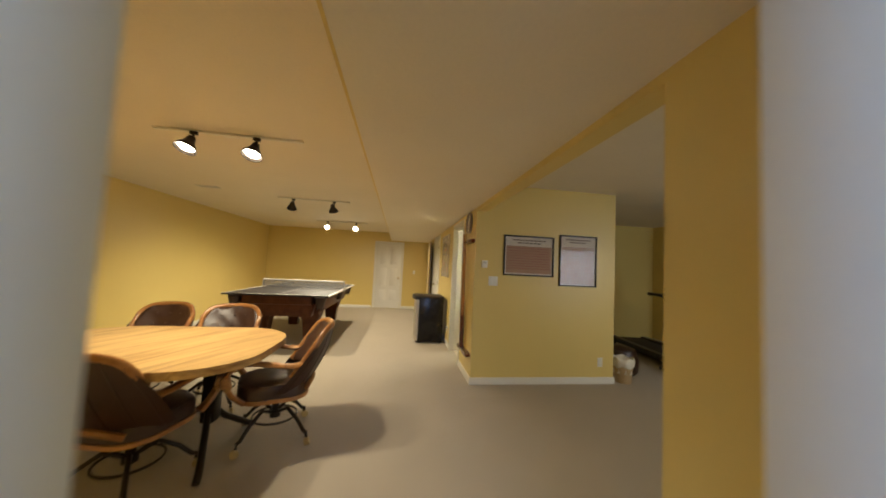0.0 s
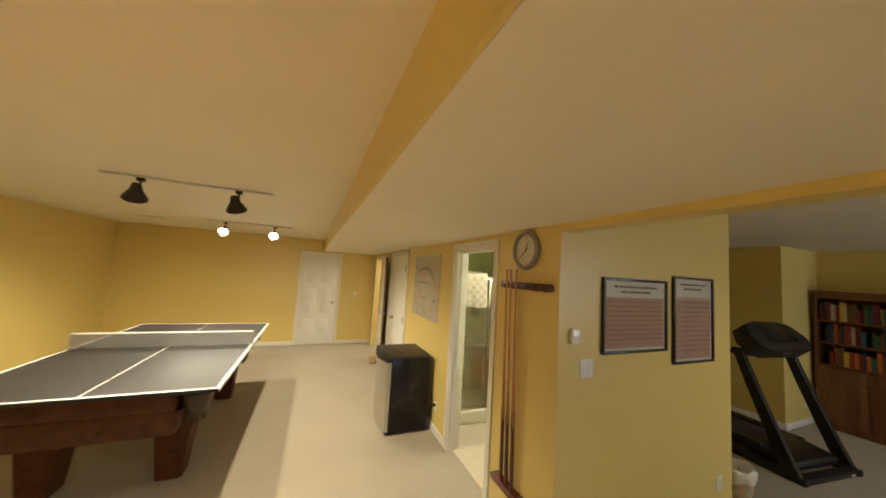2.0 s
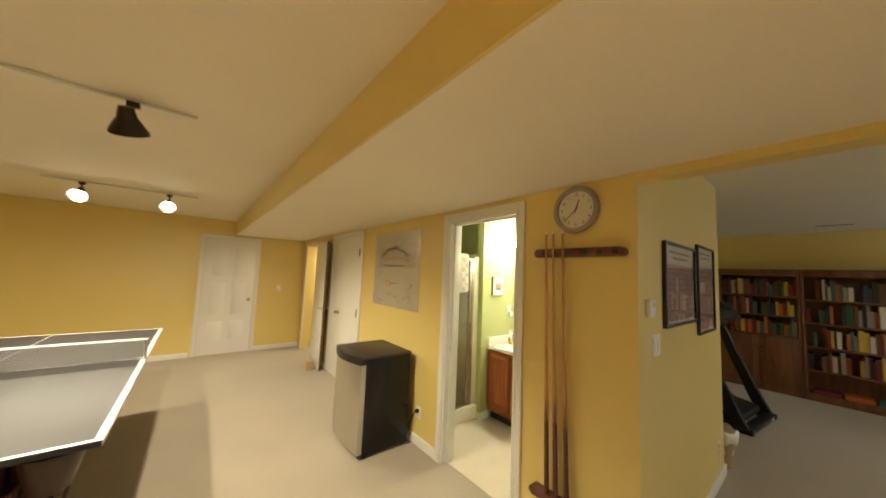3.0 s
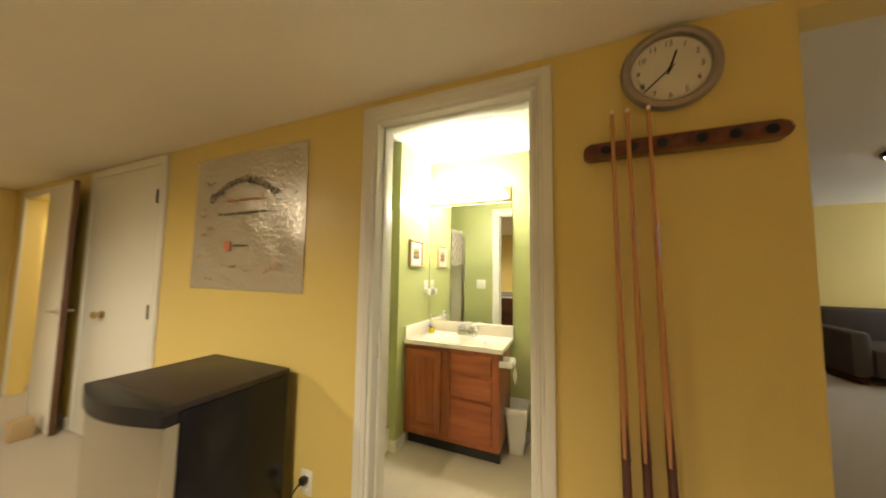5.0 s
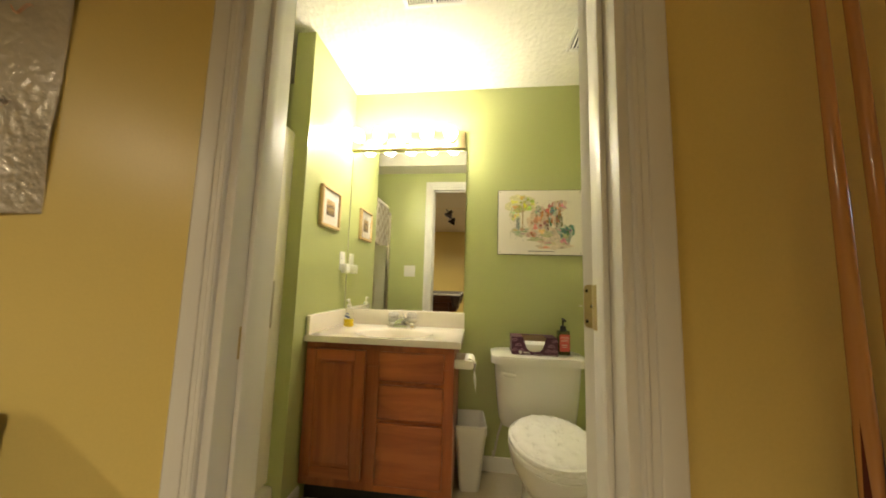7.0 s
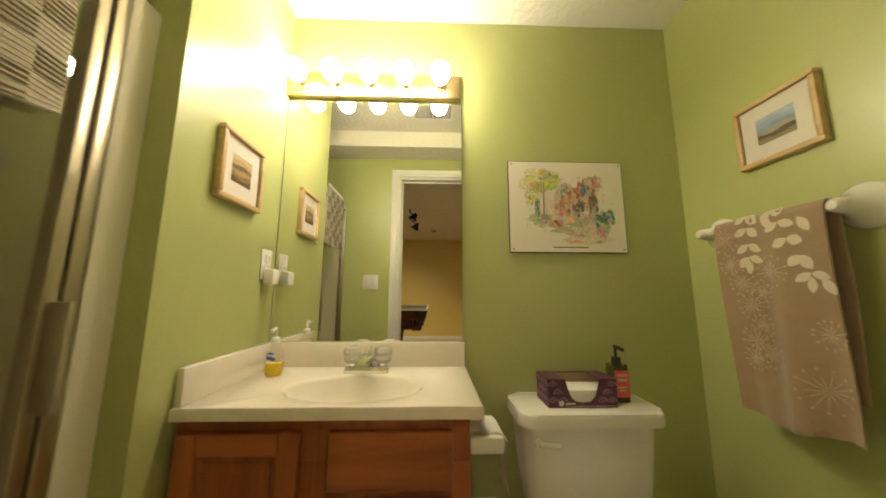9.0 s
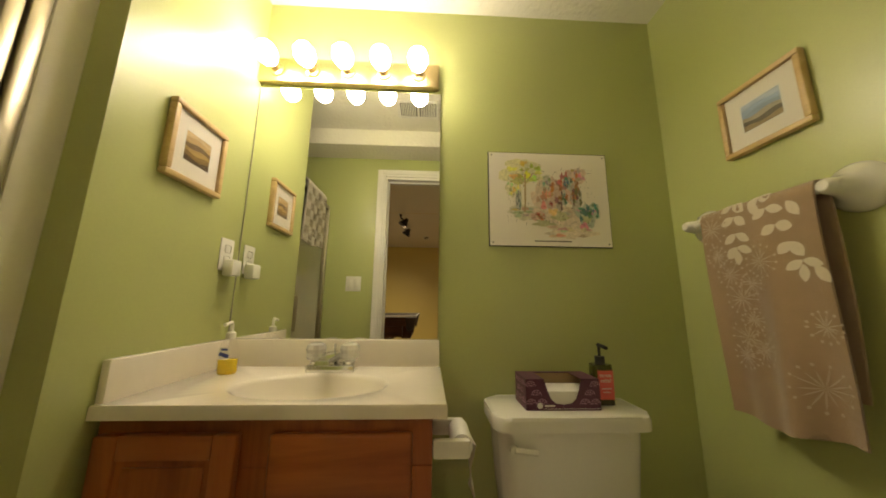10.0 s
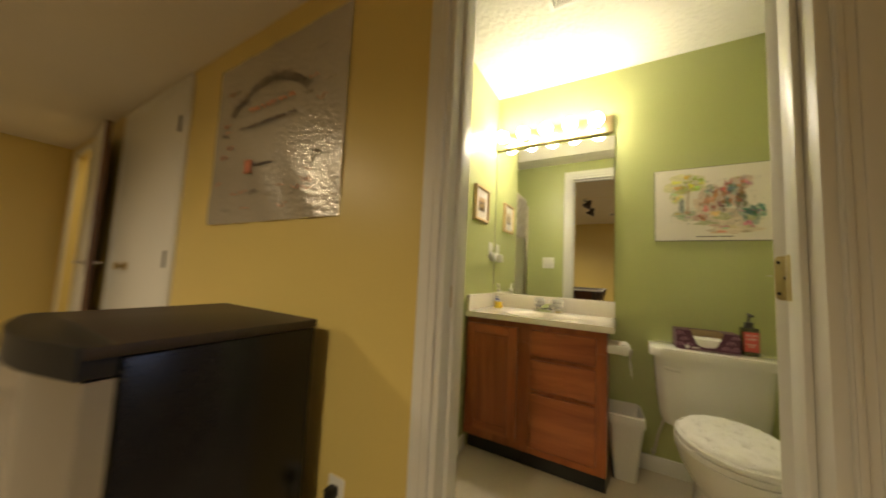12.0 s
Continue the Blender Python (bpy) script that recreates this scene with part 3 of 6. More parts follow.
def base(name, x0, x1, y0, y1, out):
    """A baseboard with a rounded top, thickness towards out."""
    t, h = 0.014, 0.085
    if out in ("+x", "-x"):
        a, b = (x0, x0 + t) if out == "+x" else (x0 - t, x0)
        bm = bx(a, b, y0, y1, 0, h, 0.004)
    else:
        a, b = (y0, y0 + t) if out == "+y" else (y0 - t, y0)
        bm = bx(x0, x1, a, b, 0, h, 0.004)
    return fixed(name, bm, WHITE, "white painted baseboard", "baseboard")


base("baseboard", XL, XL, YS, YF, "+x")
base("baseboard", XL, -0.55, YF, YF, "-y")
base("baseboard", 0.365, XW, YF, YF, "-y")
base("baseboard", XW, XW, YP - .014, YD0 - .065, "-x")
base("baseboard", XW, XW, YD1 + .065, 8.11, "-x")
base("baseboard", XW, XW, 9.28, 9.93, "-x")
base("baseboard", XW, XE + .014, YP, YP, "-y")
base("baseboard", XE, XE, YP, 7.10, "+x")
base("baseboard", XE, 5.70, 7.10, 7.10, "-y")
base("baseboard", 5.70, 5.70, 5.45, 7.10, "-x")
base("baseboard", 5.69, XR, 5.45, 5.45, "-y")
base("baseboard", XR, XR, -0.48, 5.45, "-x")
base("baseboard", XL, XD0 - .07, YS, YS, "+y")
base("baseboard", XD1 + .07, XW, YS, YS, "+y")
base("baseboard", XW, XW, YS, 2.16, "-x")
base("baseboard_bath", XB, XB, YT, 5.86, "-x")
base("baseboard_bath", XW + TW, XB, YT, YT, "+y")
base("baseboard_bath", XB - .535, XB - .535, YB, YB + .06, "-x")
base("baseboard_bath", XB - .549, XB - .407, YB, YB, "-y")

# window of the library side
win = hung("window_1", (6.30, -0.48, 0.90), "+y", "white framed daylight window", "window", kind="structure")
part("pane", bx(0.0, 1.2, 0, 1.2, -.09, -.085), DAY, win, "bright daylight pane")
bm = bx(-.06, 0, -.06, 1.26, 0, .02, .003)
bx(1.2, 1.26, -.06, 1.26, 0, .02, .003, bm)
bx(0, 1.2, 1.2, 1.26, 0, .02, .003, bm)
bx(0, 1.2, -.06, 0, 0, .04, .003, bm)
bx(.58, .62, 0, 1.2, -.06, -.02, .003, bm)
part("window_frame", bm, WHITE, win)


# ---------------------------------------------------------------- game room: lamps on tracks
def track(at, length, label):
    ob = thing("track_light", at, label, "track light", "ceiling tracks")
    part("rail", bx(-length / 2, length / 2, -.018, .018, -.018, 0, .004), WHITE, ob, "white metal rail")
    part("feed_box", bx(-.06, .06, -.03, .03, -.024, -.002, .004), WHITE, ob)
    return ob


def head(parent, eye, target):
    """A lamp head: stem, yoke and a bell shade that points at target."""
    base_at = Vector(eye) - parent.matrix_world.translation
    stem = tube([(base_at.x + .0, base_at.y * .3, -.018), (base_at.x + .0, base_at.y * .3, base_at.z + .085)], .009, 8)
    bx(base_at.x - .025, base_at.x + .025, base_at.y * .3 - .016, base_at.y * .3 + .016, -.045, -.018, .004, stem)
    tube([(base_at.x, base_at.y * .3, base_at.z + .085), (base_at.x, base_at.y, base_at.z + .06)], .012, 8, stem)
    part("stem", stem, BRONZE, parent, "dark bronze stem")
    d = (Vector(target) - Vector(eye)).to_track_quat("Z", "Y").to_matrix().to_4x4()
    m = Matrix.Translation(base_at) @ d
    bell = lathe([(0.0, -.095), (.026, -.09), (.034, -.06), (.038, -.04), (.056, -.01), (.074, .022), (.076, .034), (.072, .034), (.055, -.003), (.03, -.04), (0, -.045)], 24)
    part("shade", turned(bell, m), BRONZE, parent, "dark bronze bell shade")
    deep = abs(eye[1] - 6.38) < .1
    f = .5 if deep else 1.0
    bulb = lathe([(0, -.03 * f), (.03 * f, -.025 * f), (.052 * f, .0), (.056 * f, .014 * f), (.04 * f, .026 * f), (0, .03 * f)], 20)
    ob = part("bulb", turned(bulb, m @ pose(0, 0, -.018 if deep else -.004)), TRACKGLOW, parent, "lit reflector bulb")


t1 = track((-1.18, 3.89, ZC), 1.14, "white ceiling track with two lit spot heads over the table")
t2 = track((-1.19, 6.45, ZC), 1.14, "white ceiling track with two dark spot heads")
t3 = track((-1.22, 9.10, ZC), 1.22, "white ceiling track with two lit spot heads at the far end")
for k, (eye, target, floor_spot) in enumerate(HEADS):
    head((t1, t2, t3)[k // 2], (eye[0], eye[1], eye[2]), target)


def register(at, length, width, label, group="", slats=7, material=WHITE):
    """A flat ceiling register with slats, on the ceiling at height at[2]."""
    ob = thing("ceiling_vent", at, label, "vent", group)
    bm = bx(-length / 2, length / 2, -width / 2, -width / 2 + .02, -.008, 0, .002)
    bx(-length / 2, length / 2, width / 2 - .02, width / 2, -.008, 0, .002, bm)
    bx(-length / 2, -length / 2 + .02, -width / 2 + .02, width / 2 - .02, -.008, 0, .002, bm)
    bx(length / 2 - .02, length / 2, -width / 2 + .02, width / 2 - .02, -.008, 0, .002, bm)
    part("frame", bm, material, ob)
    # black sheet behind the slats paints the duct's shade
    part("backing", bx(-length / 2 + .02, length / 2 - .02, -width / 2 + .02, width / 2 - .02, -.002, -.0005), DARK, ob, "flat black sheet for the shade in the duct")
    for k in range(slats):
        y = -width / 2 + .02 + (width - .04) * (k + .5) / slats
        part("slat", turned(bx(-length / 2 + .021, length / 2 - .021, -.005, .005, -.001, .001), pose(0, y, -.005, 35)), material, ob)
    return ob


register((-2.57, 6.05, ZC), 0.30, 0.13, "white metal ceiling register", "ceiling registers", 4)
register((-2.6, 9.5, ZC), 0.30, 0.13, "white metal ceiling register", "ceiling registers", 4)
register((6.05, 4.15, ZR), 0.14, 0.36, "white metal ceiling register near the bookcases", "ceiling registers", 4)

# pool table with a table tennis board on top
pool = thing("pool_table", (-1.555, 7.51, 0), "dark mahogany pool table with leather pockets", "pool table")
part("cabinet", bx(-.50, .50, -1.16, 1.16, .53, .74, .012), POOLWOOD, pool)
for a, (x0, x1, y0, y1) in enumerate(((-.66, -.50, -1.22, 1.22), (.50, .66, -1.22, 1.22), (-.50, .50, -1.32, -1.18), (-.50, .50, 1.18, 1.32))):
    part("rail", bx(x0, x1, y0, y1, .70, .832, .018), POOLWOOD, pool)
for sy in (-1, 1):
    bm = bx(-.53, .53, min(sy * 1.162, sy * 1.30), max(sy * 1.162, sy * 1.30), .515, .699, .006)
    for v in bm.verts:
        if v.co.z < .6:
            v.co.x *= .93
            v.co.y -= sy * .03
    part("apron", bm, POOLWOOD, pool, "flared dark wooden apron")
for sx in (-1, 1):
    bm = bx(min(sx * .502, sx * .62), max(sx * .502, sx * .62), -1.15, 1.15, .545, .699, .006)
    for v in bm.verts:
        if v.co.z < .6:
            v.co.x -= sx * .05
    part("side_apron", bm, POOLWOOD, pool, "flared dark wooden apron")
for sx in (-1, 1):
    for sy in (-1, 1):
        bm = bmesh.new()
        prof = [(.085, 0), (.088, .05), (.10, .2), (.118, .38), (.15, .46), (.16, .56)]
        rings = [[bm.verts.new((sx * .385 + h * ux, sy * .80 + h * uy, z)) for ux, uy in ((-1, -1), (1, -1), (1, 1), (-1, 1))] for h, z in prof]
        for r0, r1 in zip(rings, rings[1:]):
            for k in range(4):
                bm.faces.new((r0[k], r0[(k + 1) % 4], r1[(k + 1) % 4], r1[k]))
        bm.faces.new(rings[0][::-1])
        bm.faces.new(rings[-1])
        bmesh.ops.bevel(bm, geom=[e for e in bm.edges if abs(e.verts[0].co.z - e.verts[1].co.z) > .02], offset=.012, segments=2, affect="EDGES")
        part("leg", bm, POOLWOOD, pool)
        bm = lathe([(.0, -.15), (.035, -.145), (.062, -.11), (.075, -.05), (.088, 0), (.09, .03)], 14, (sx * .62, sy * 1.27, .79))
        for k in range(5):
            a = 2 * math.pi * k / 5
            tube([(sx * .62 + .05 * math.cos(a), sy * 1.27 + .05 * math.sin(a), .66), (sx * .62 + .045 * math.cos(a), sy * 1.27 + .045 * math.sin(a), .615)], .008, 5, bm)
        part("corner_pocket", bm, LEATHER, pool, "fringed brown leather pocket")
    part("side_pocket", lathe([(.0, -.13), (.04, -.12), (.065, -.06), (.075, .02)], 14, (sx * .66, 0, .78)), LEATHER, pool, "brown leather pocket")

tt = thing("table_tennis_board", (-1.555, 7.51, 0.832), "dark grey table tennis board lying on the pool table", "table tennis table")
for sy in (-1, 1):
    part("half_board", bx(-.762, .762, min(sy * .002, sy * 1.37), max(sy * .002, sy * 1.37), 0, .026, .002), SLATE, tt)
for sx in (-1, 1):
    part("side_line", bx(min(sx * .738, sx * .762), max(sx * .738, sx * .762), -1.37, 1.37, .0262, .0268), LINE, tt, "white painted line")
    part("edge_band", bx(sx * .7635 - .001, sx * .7635 + .001, -1.37, 1.37, .002, .025), LINE, tt, "pale board edge")
    part("end_line", bx(-.742, .742, min(sx * 1.35, sx * 1.37), max(sx * 1.35, sx * 1.37), .0262, .0268), LINE, tt, "white painted line")
part("centre_line", bx(-.004, .004, -1.35, 1.35, .0262, .0268), LINE, tt, "white painted line")
net = thing("table_tennis_net", (-1.555, 7.51, 0.858), "grey table tennis net with white top band", "net")
part("mesh_cloth", bx(-.755, .755, -.002, .002, .004, .14), NET, net)
part("top_band", bx(-.755, .755, -.004, .004, .138, .152, .002), LINE, net, "white top band")
for sx in (-1, 1):
    bm = tube([(sx * .757, 0, .01), (sx * .757, 0, .153)], .008, 8)
    bx(sx * .735 - .025, sx * .735 + .032, -.02, .02, .001, .012, .003, bm)
    bx(sx * .735 - .025, sx * .735 + .032, -.02, .02, -.05, -.0275, .003, bm)
    part("net_post", bm, STEEL, net, "metal clamp post")

# small shelf on the long wall
sh = hung("wall_shelf", (XL, 5.22, 1.05), "+x", "small dark wall shelf with a model on it", "shelf")
part("board", bx(-.16, .16, 0, .02, 0, .12, .004), POOLWOOD, sh)
part("bracket", bx(-.02, .02, -.06, 0, 0, .08, .004), POOLWOOD, sh)
mo = thing("model_figure", (XL + .06, 5.22, 1.07), "small dark ornamental model on the wall shelf", "ornament")
part("body", bx(-.04, .04, -.07, .07, 0, .05, .015), BRONZE, mo)
part("cabin", bx(-.03, .03, -.03, .03, .05, .10, .012), STEEL, mo)

# mini fridge
fr = thing("mini_fridge", (0.600, 6.765, 0), "black mini fridge with a stainless steel door", "fridge")
part("body", bx(0.055, 0.50, 0, 0.578, 0.02, 0.815, .006), BLACK, fr)
part("top", bx(0.0, 0.505, -.003, 0.581, 0.815, 0.842, .006), FRIDGETOP, fr, "brown-black plastic top")
bm = slab([(0.05, 0)] + [(0.006 - .022 * math.sin(math.pi * k / 10), .578 * k / 10) for k in range(11)] + [(0.05, .578)], 0.045, 0.775)
dr = part("door", bm, STEEL, fr, "brushed stainless steel door")
bm = slab([(0.05, 0)] + [(-0.004 - .058 * math.sin(math.pi * k / 10), .580 * k / 10) for k in range(11)] + [(0.05, .580)], 0.78, 0.843, .006)
part("handle_cap", bm, BLACKPLASTIC, fr, "curved black handle cap")
part("kick_plate", bx(.02, .055, .002, .576, .02, .044, .003), BLACKPLASTIC, fr)
for y in (.04, .53):
    part("foot", lathe([(.018, 0), (.018, .02)], 10, (.09, y, 0)), BLACKPLASTIC, fr)
    part("foot", lathe([(.018, 0), (.018, .02)], 10, (.46, y, 0)), BLACKPLASTIC, fr)


def plate(at, facing, label, kind="switch", n=1, name="light_switch"):
    ob = hung(name, at, facing, label, kind)
    wd = .035 + .023 * (n - 1)
    part("cover_plate", bx(-wd, wd, -.057, .057, 0, .005, .003), PLASTIC, ob)
    for k in range(n):
        u = (k - (n - 1) / 2) * .046
        if kind == "switch":
            part("rocker", bx(u - .016, u + .016, -.033, .033, .004, .008, .002), PLASTIC, ob)
        else:
            for v in (-.02, .02):
                part("socket", bx(u - .016, u + .016, v - .014, v + .014, .004, .0065, .004), PLASTIC, ob)
    return ob


plate((1.41, YP, 1.25), "-y", "white double rocker switch on the yellow wall", n=2)
plate((2.87, YP, 0.27), "-y", "white wall outlet near the floor", "outlet", name="wall_outlet")
fo = plate((XW, 6.69, 0.29), "-x", "white wall outlet beside the fridge with a black plug", "outlet", name="wall_outlet")
part("plug", bx(-.016, .016, .004, .036, .006, .04, .006), BLACKPLASTIC, fo, "black plug")
part("cord", tube([(-.0, .02, .035), (-.03, -.02, .05), (-.08, -.10, .04), (-.12, -.20, .03)], .004, 6), BLACKPLASTIC, fo, "black power cord")
plate((0.74, YF, 1.17), "-y", "white light switch on the end wall")
plate((XW + TW + .01, 6.56, 1.17), "+x", "white double rocker switch on the green wall", n=2)
plate((6.3, 5.45, 0.28), "-y", "white wall outlet in the alcove", "outlet", name="wall_outlet")
th = hung("thermostat", (1.29, YP, 1.455), "-y", "small white thermostat on the wall corner", "thermostat")
part("case", bx(-.035, .035, -.045, .045, 0, .028, .006), PLASTIC, th)
part("dial", bx(-.02, .02, .005, .03, .028, .03), STEEL, th)

# poster
po = hung("poster", (XW, 7.76, 1.197), "-x", "glossy silvery white congratulations poster with signatures", "poster")
GLOSSY = mat("glossy_poster_paper", (0.58, 0.54, 0.47), 0.22, metal=0.45, var=0.06, scale=5, fine=42, bump=0.6, dist=0.006, coat=0.3)
bm = bmesh.new()
N = 18
grid = [[bm.verts.new((.985 * i / N, .828 * j / N, .005 + .004 * math.sin(i * 1.3 + j * .8) * (.3 + .7 * (j < 5)))) for i in range(N + 1)] for j in range(N + 1)]
for j in range(N):
    for i in range(N):
        bm.faces.new((grid[j][i], grid[j][i + 1], grid[j + 1][i + 1], grid[j + 1][i]))
part("sheet", bm, GLOSSY, po)
word = "Congratulations!"
FADED = mat("faded_poster_ink", (0.13, 0.10, 0.08), 0.5, var=0.2, scale=60)
FADEDRED = mat("faded_poster_orange", (0.58, 0.20, 0.11), 0.5, var=0.2, scale=60)
for k, ch in enumerate(word):
    a = radians(48 - 96 * k / (len(word) - 1))
    part("heading_letter", letters(ch, 0.070, (.463 - .388 * math.sin(a), .345 + .315 * math.cos(a), .0125), math.degrees(a) * .62, bold=.0022, slant=.35), FADED, po)
rng = random.Random(14)
def script_line(u0, u1, v, high, material, name):
    """A line of handwriting too small to read: short uneven strokes."""
    bm = bmesh.new()
    u = u0
    while u < u1:
        e = u + rng.uniform(.012, .03)
        tube([(u, v + rng.uniform(-.3, .3) * high, .0125), ((u + e) / 2, v + rng.uniform(.2, .5) * high, .0125), (e, v - rng.uniform(.1, .4) * high, .0125)], .0052, 5, bm, flat=.3)
        u = e + (.022 if rng.random() < .2 else .002)
    return part(name, bm, material, po)
script_line(.33, .66, .535, .022, FADEDRED, "text_line")
script_line(.25, .69, .455, .018, FADED, "text_line")
part("emblem", bx(.33, .385, .23, .292, .0115, .0125, .002), FADEDRED, po, "orange square emblem")
script_line(.41, .54, .262, .010, FADED, "emblem_text")
rng = random.Random(4)
for k in range(34):
    u, v = rng.choice([(rng.uniform(.05, .2), rng.uniform(.1, .7)), (rng.uniform(.7, .88), rng.uniform(.1, .72)), (rng.uniform(.1, .85), rng.uniform(.05, .15))])
    pts = [(u + .012 * i, v + rng.uniform(-.012, .012), .0125) for i in range(6)]
    part("signature", tube(pts, .0013, 4), rng.choice((FADEDRED, FADED, FADED)), po)

# wall clock, about 12:38
ck = hung("wall_clock", (XW, 5.178, 1.995), "-x", "round grey-rimmed wall clock with a cream dial", "clock")
RIM = mat("pewter_rim", (0.33, 0.28, 0.24), 0.35, 0.5, var=0.08)
part("rim", lathe([(.105, 0), (.136, .004), (.142, .018), (.134, .034), (.120, .040), (.112, .034), (.110, .014)], 48), RIM, ck)
part("dial", lathe([(.112, .008), (.112, .014), (0, .0142)], 48), MATBOARD, ck, "cream dial")
bm = bmesh.new()
for k in range(12):
    a = radians(90 - 30 * (k + 1))
    join(bm, letters(str(k + 1), 0.026, (.088 * math.cos(a), .088 * math.sin(a), .0155), depth=.0003))
part("numerals", bm, INK, ck, "dark numerals")


def hand(name, hours, length, width):
    m = pose(0, 0, .018, 0, 0, -360 * hours)
    part(name, turned(bx(-width, width, -.02, length, 0, .0015), m), BLACKFRAME, ck, "black clock hand")


hand("hour_hand", 12.63 / 12, .062, .003)
hand("minute_hand", 38 / 60, .098, .002)
part("pivot", lathe([(.006, .017), (.006, .022), (0, .023)], 12), BLACKFRAME, ck)
gl = part("glass", lathe([(.111, .033), (0, .034)], 40), PANE, ck, "clear clock glass")
gl.visible_shadow = False

# cue rack, upper and lower holder, and the cues
for name, z, holes in (("cue_rack", 1.74, True), ("cue_shelf", 0.33, False)):
    rk = hung(name, (XW, 5.172, z), "-x", "dark mahogany cue holder on the yellow wall" if holes else "dark mahogany shelf that holds the cue ends", "cue rack")
    if holes:
        part("bar", slab(rounded(-.268, .268, -.026, .026, .025, 6), 0, .045, .006), CUEDARK, rk)
        for k in range(6):
            # black disc on the bar paints the shade of each notch
            part("notch", turned(lathe([(.016, 0), (.016, .002), (0, .002)], 14), pose(-.20 + k * .08 + (.0 if k < 3 else .02), .0, .045)), DARK, rk, "flat black disc for the shade in a cue notch")
    else:
        part("bar", slab(rounded(-.268, .268, -.024, .020, .02, 6), 0, .062, .006), CUEDARK, rk)
for k, y in enumerate((5.333, 5.275, 5.210)):
    cu = thing("pool_cue", (XW - .037, y, 0.352), "pale maple pool cue with a dark pointed butt", "pool cue", "cues in the rack")
    dx, dy = -.012 + .004 * k, (.018, .031, .036)[k]
    part("shaft", tube([(dx * .49, dy * .49, .70), (dx, dy, 1.505)], .0098, 10, r1=.0062), CUEWOOD, cu)
    part("tip", tube([(dx, dy, 1.505), (dx * 1.01, dy, 1.518)], .0062, 10), MATBOARD, cu, "pale ferrule and tip")
    part("forearm", tube([(dx * .28, dy * .28, .40), (dx * .49, dy * .49, .70)], .0125, 10, r1=.0102), CUEWOOD, cu)
    part("butt", tube([(0, 0, 0), (dx * .28, dy * .28, .40)], .0150, 10, r1=.0127), CUEDARK, cu, "dark red-brown butt")
    for q in range(4):
        a = math.pi / 2 * q + .4
        ca, sa = math.cos(a), math.sin(a)
        bm = bmesh.new()
        o = Vector((dx * .28, dy * .28, .39))
        e = Vector((dx * .38, dy * .38, .56))
        v = [bm.verts.new(o + Vector((.0135 * math.cos(a + g), .0135 * math.sin(a + g), 0))) for g in (-.5, 0, .5)] + [bm.verts.new(e + Vector((.0125 * ca, .0125 * sa, 0)))]
        bm.faces.new((v[0], v[1], v[3]))
        bm.faces.new((v[1], v[2], v[3]))
        part("point", bm, CUEDARK, cu, "dark inlaid point")


# framed documents
def document(at, w, h, lines, name_label):
    ob = hung("framed_document", at, "-y", name_label, "picture frame", "framed documents")
    f = .018
    bm = bx(0, w, 0, f, 0, .022, .003)
    bx(0, w, h - f, h, 0, .022, .003, bm)
    bx(0, f, f, h - f, 0, .022, .003, bm)
    bx(w - f, w, f, h - f, 0, .022, .003, bm)
    part("frame", bm, BLACKFRAME, ob)
    part("sheet", bx(f, w - f, f, h - f, .004, .008), DOCPAPER, ob, "printed white sheet")
    part("print_field", bx(f + .015, w - f - .015, f + .015, h * .74, .008, .0082), PINKFIELD, ob, "pinkish block of fine print")
    r = random.Random(int(w * 1000))
    bm = bmesh.new()
    for k in range(2):
        c, l = w / 2, w * (.66 - .2 * k)
        u = c - l / 2
        while u < c + l / 2 - .02:
            e = min(u + r.uniform(.02, .06), c + l / 2)
            bx(u, e, h - .065 - .035 * k, h - .050 - .035 * k, .008, .0086, bm=bm)
            u = e + .008
    part("title_line", bm, INKPALE, ob, "dark title lettering")
    for k in range(lines):
        v = h - .16 - k * (h - .22) / lines
        bm = bmesh.new()
        u = .05
        while u < w - .06:
            e = min(u + r.uniform(.03, .10), w - .05)
            bx(u, e, v - .004, v + .004, .008, .0085, bm=bm)
            u = e + .008
        part("text_line", bm, REDPALE, ob, "line of reddish print")
    g = part("glass", bx(f, w - f, f, h - f, .0135, .015), PANE, ob, "reflecting glass")
    g.visible_shadow = False


PINKFIELD = mat("pinkish_print", (0.42, 0.27, 0.20), 0.7, var=0.10, scale=3, fine=40)
DOCPAPER = mat("document_paper", (0.68, 0.63, 0.57), 0.7, var=0.10, scale=3, fine=40)
INKPALE = mat("faded_dark_print", (0.14, 0.11, 0.10), 0.7)
REDPALE = mat("faded_red_print", (0.34, 0.13, 0.09), 0.7)
document((1.53, YP, 1.330), .665, .505, 9, "black-framed printed document behind reflecting glass")
document((2.272, YP, 1.224), .517, .655, 12, "tall black-framed printed document behind glass")

# ---------------------------------------------------------------- dining table and chairs
dt = thing("dining_table", (-1.445, 3.66, 0), "oval golden oak table on dark metal legs", "table")
part("tabletop", slab(rounded(-.815, .815, -.59, .59, .43, 12), .705, .755, .012), OAKTOP, dt)
part("apron", slab(rounded(-.62, .62, -.38, .38, .25, 8), .66, .704), IRON, dt)
for sx in (-1, 1):
    part("column", bx(sx * .42 - .045, sx * .42 + .045, -.05, .05, .22, .66, .01), IRON, dt)
    for sy in (-1, 1):
        part("leg", tube([(sx * .42, sy * .03, .30), (sx * .46, sy * .12, .20), (sx * .54, sy * .30, .06), (sx * .56, sy * .36, .018)], .022, 8), IRON, dt)
part("stretcher", tube([(-.42, 0, .30), (.42, 0, .30)], .018, 8), IRON, dt)


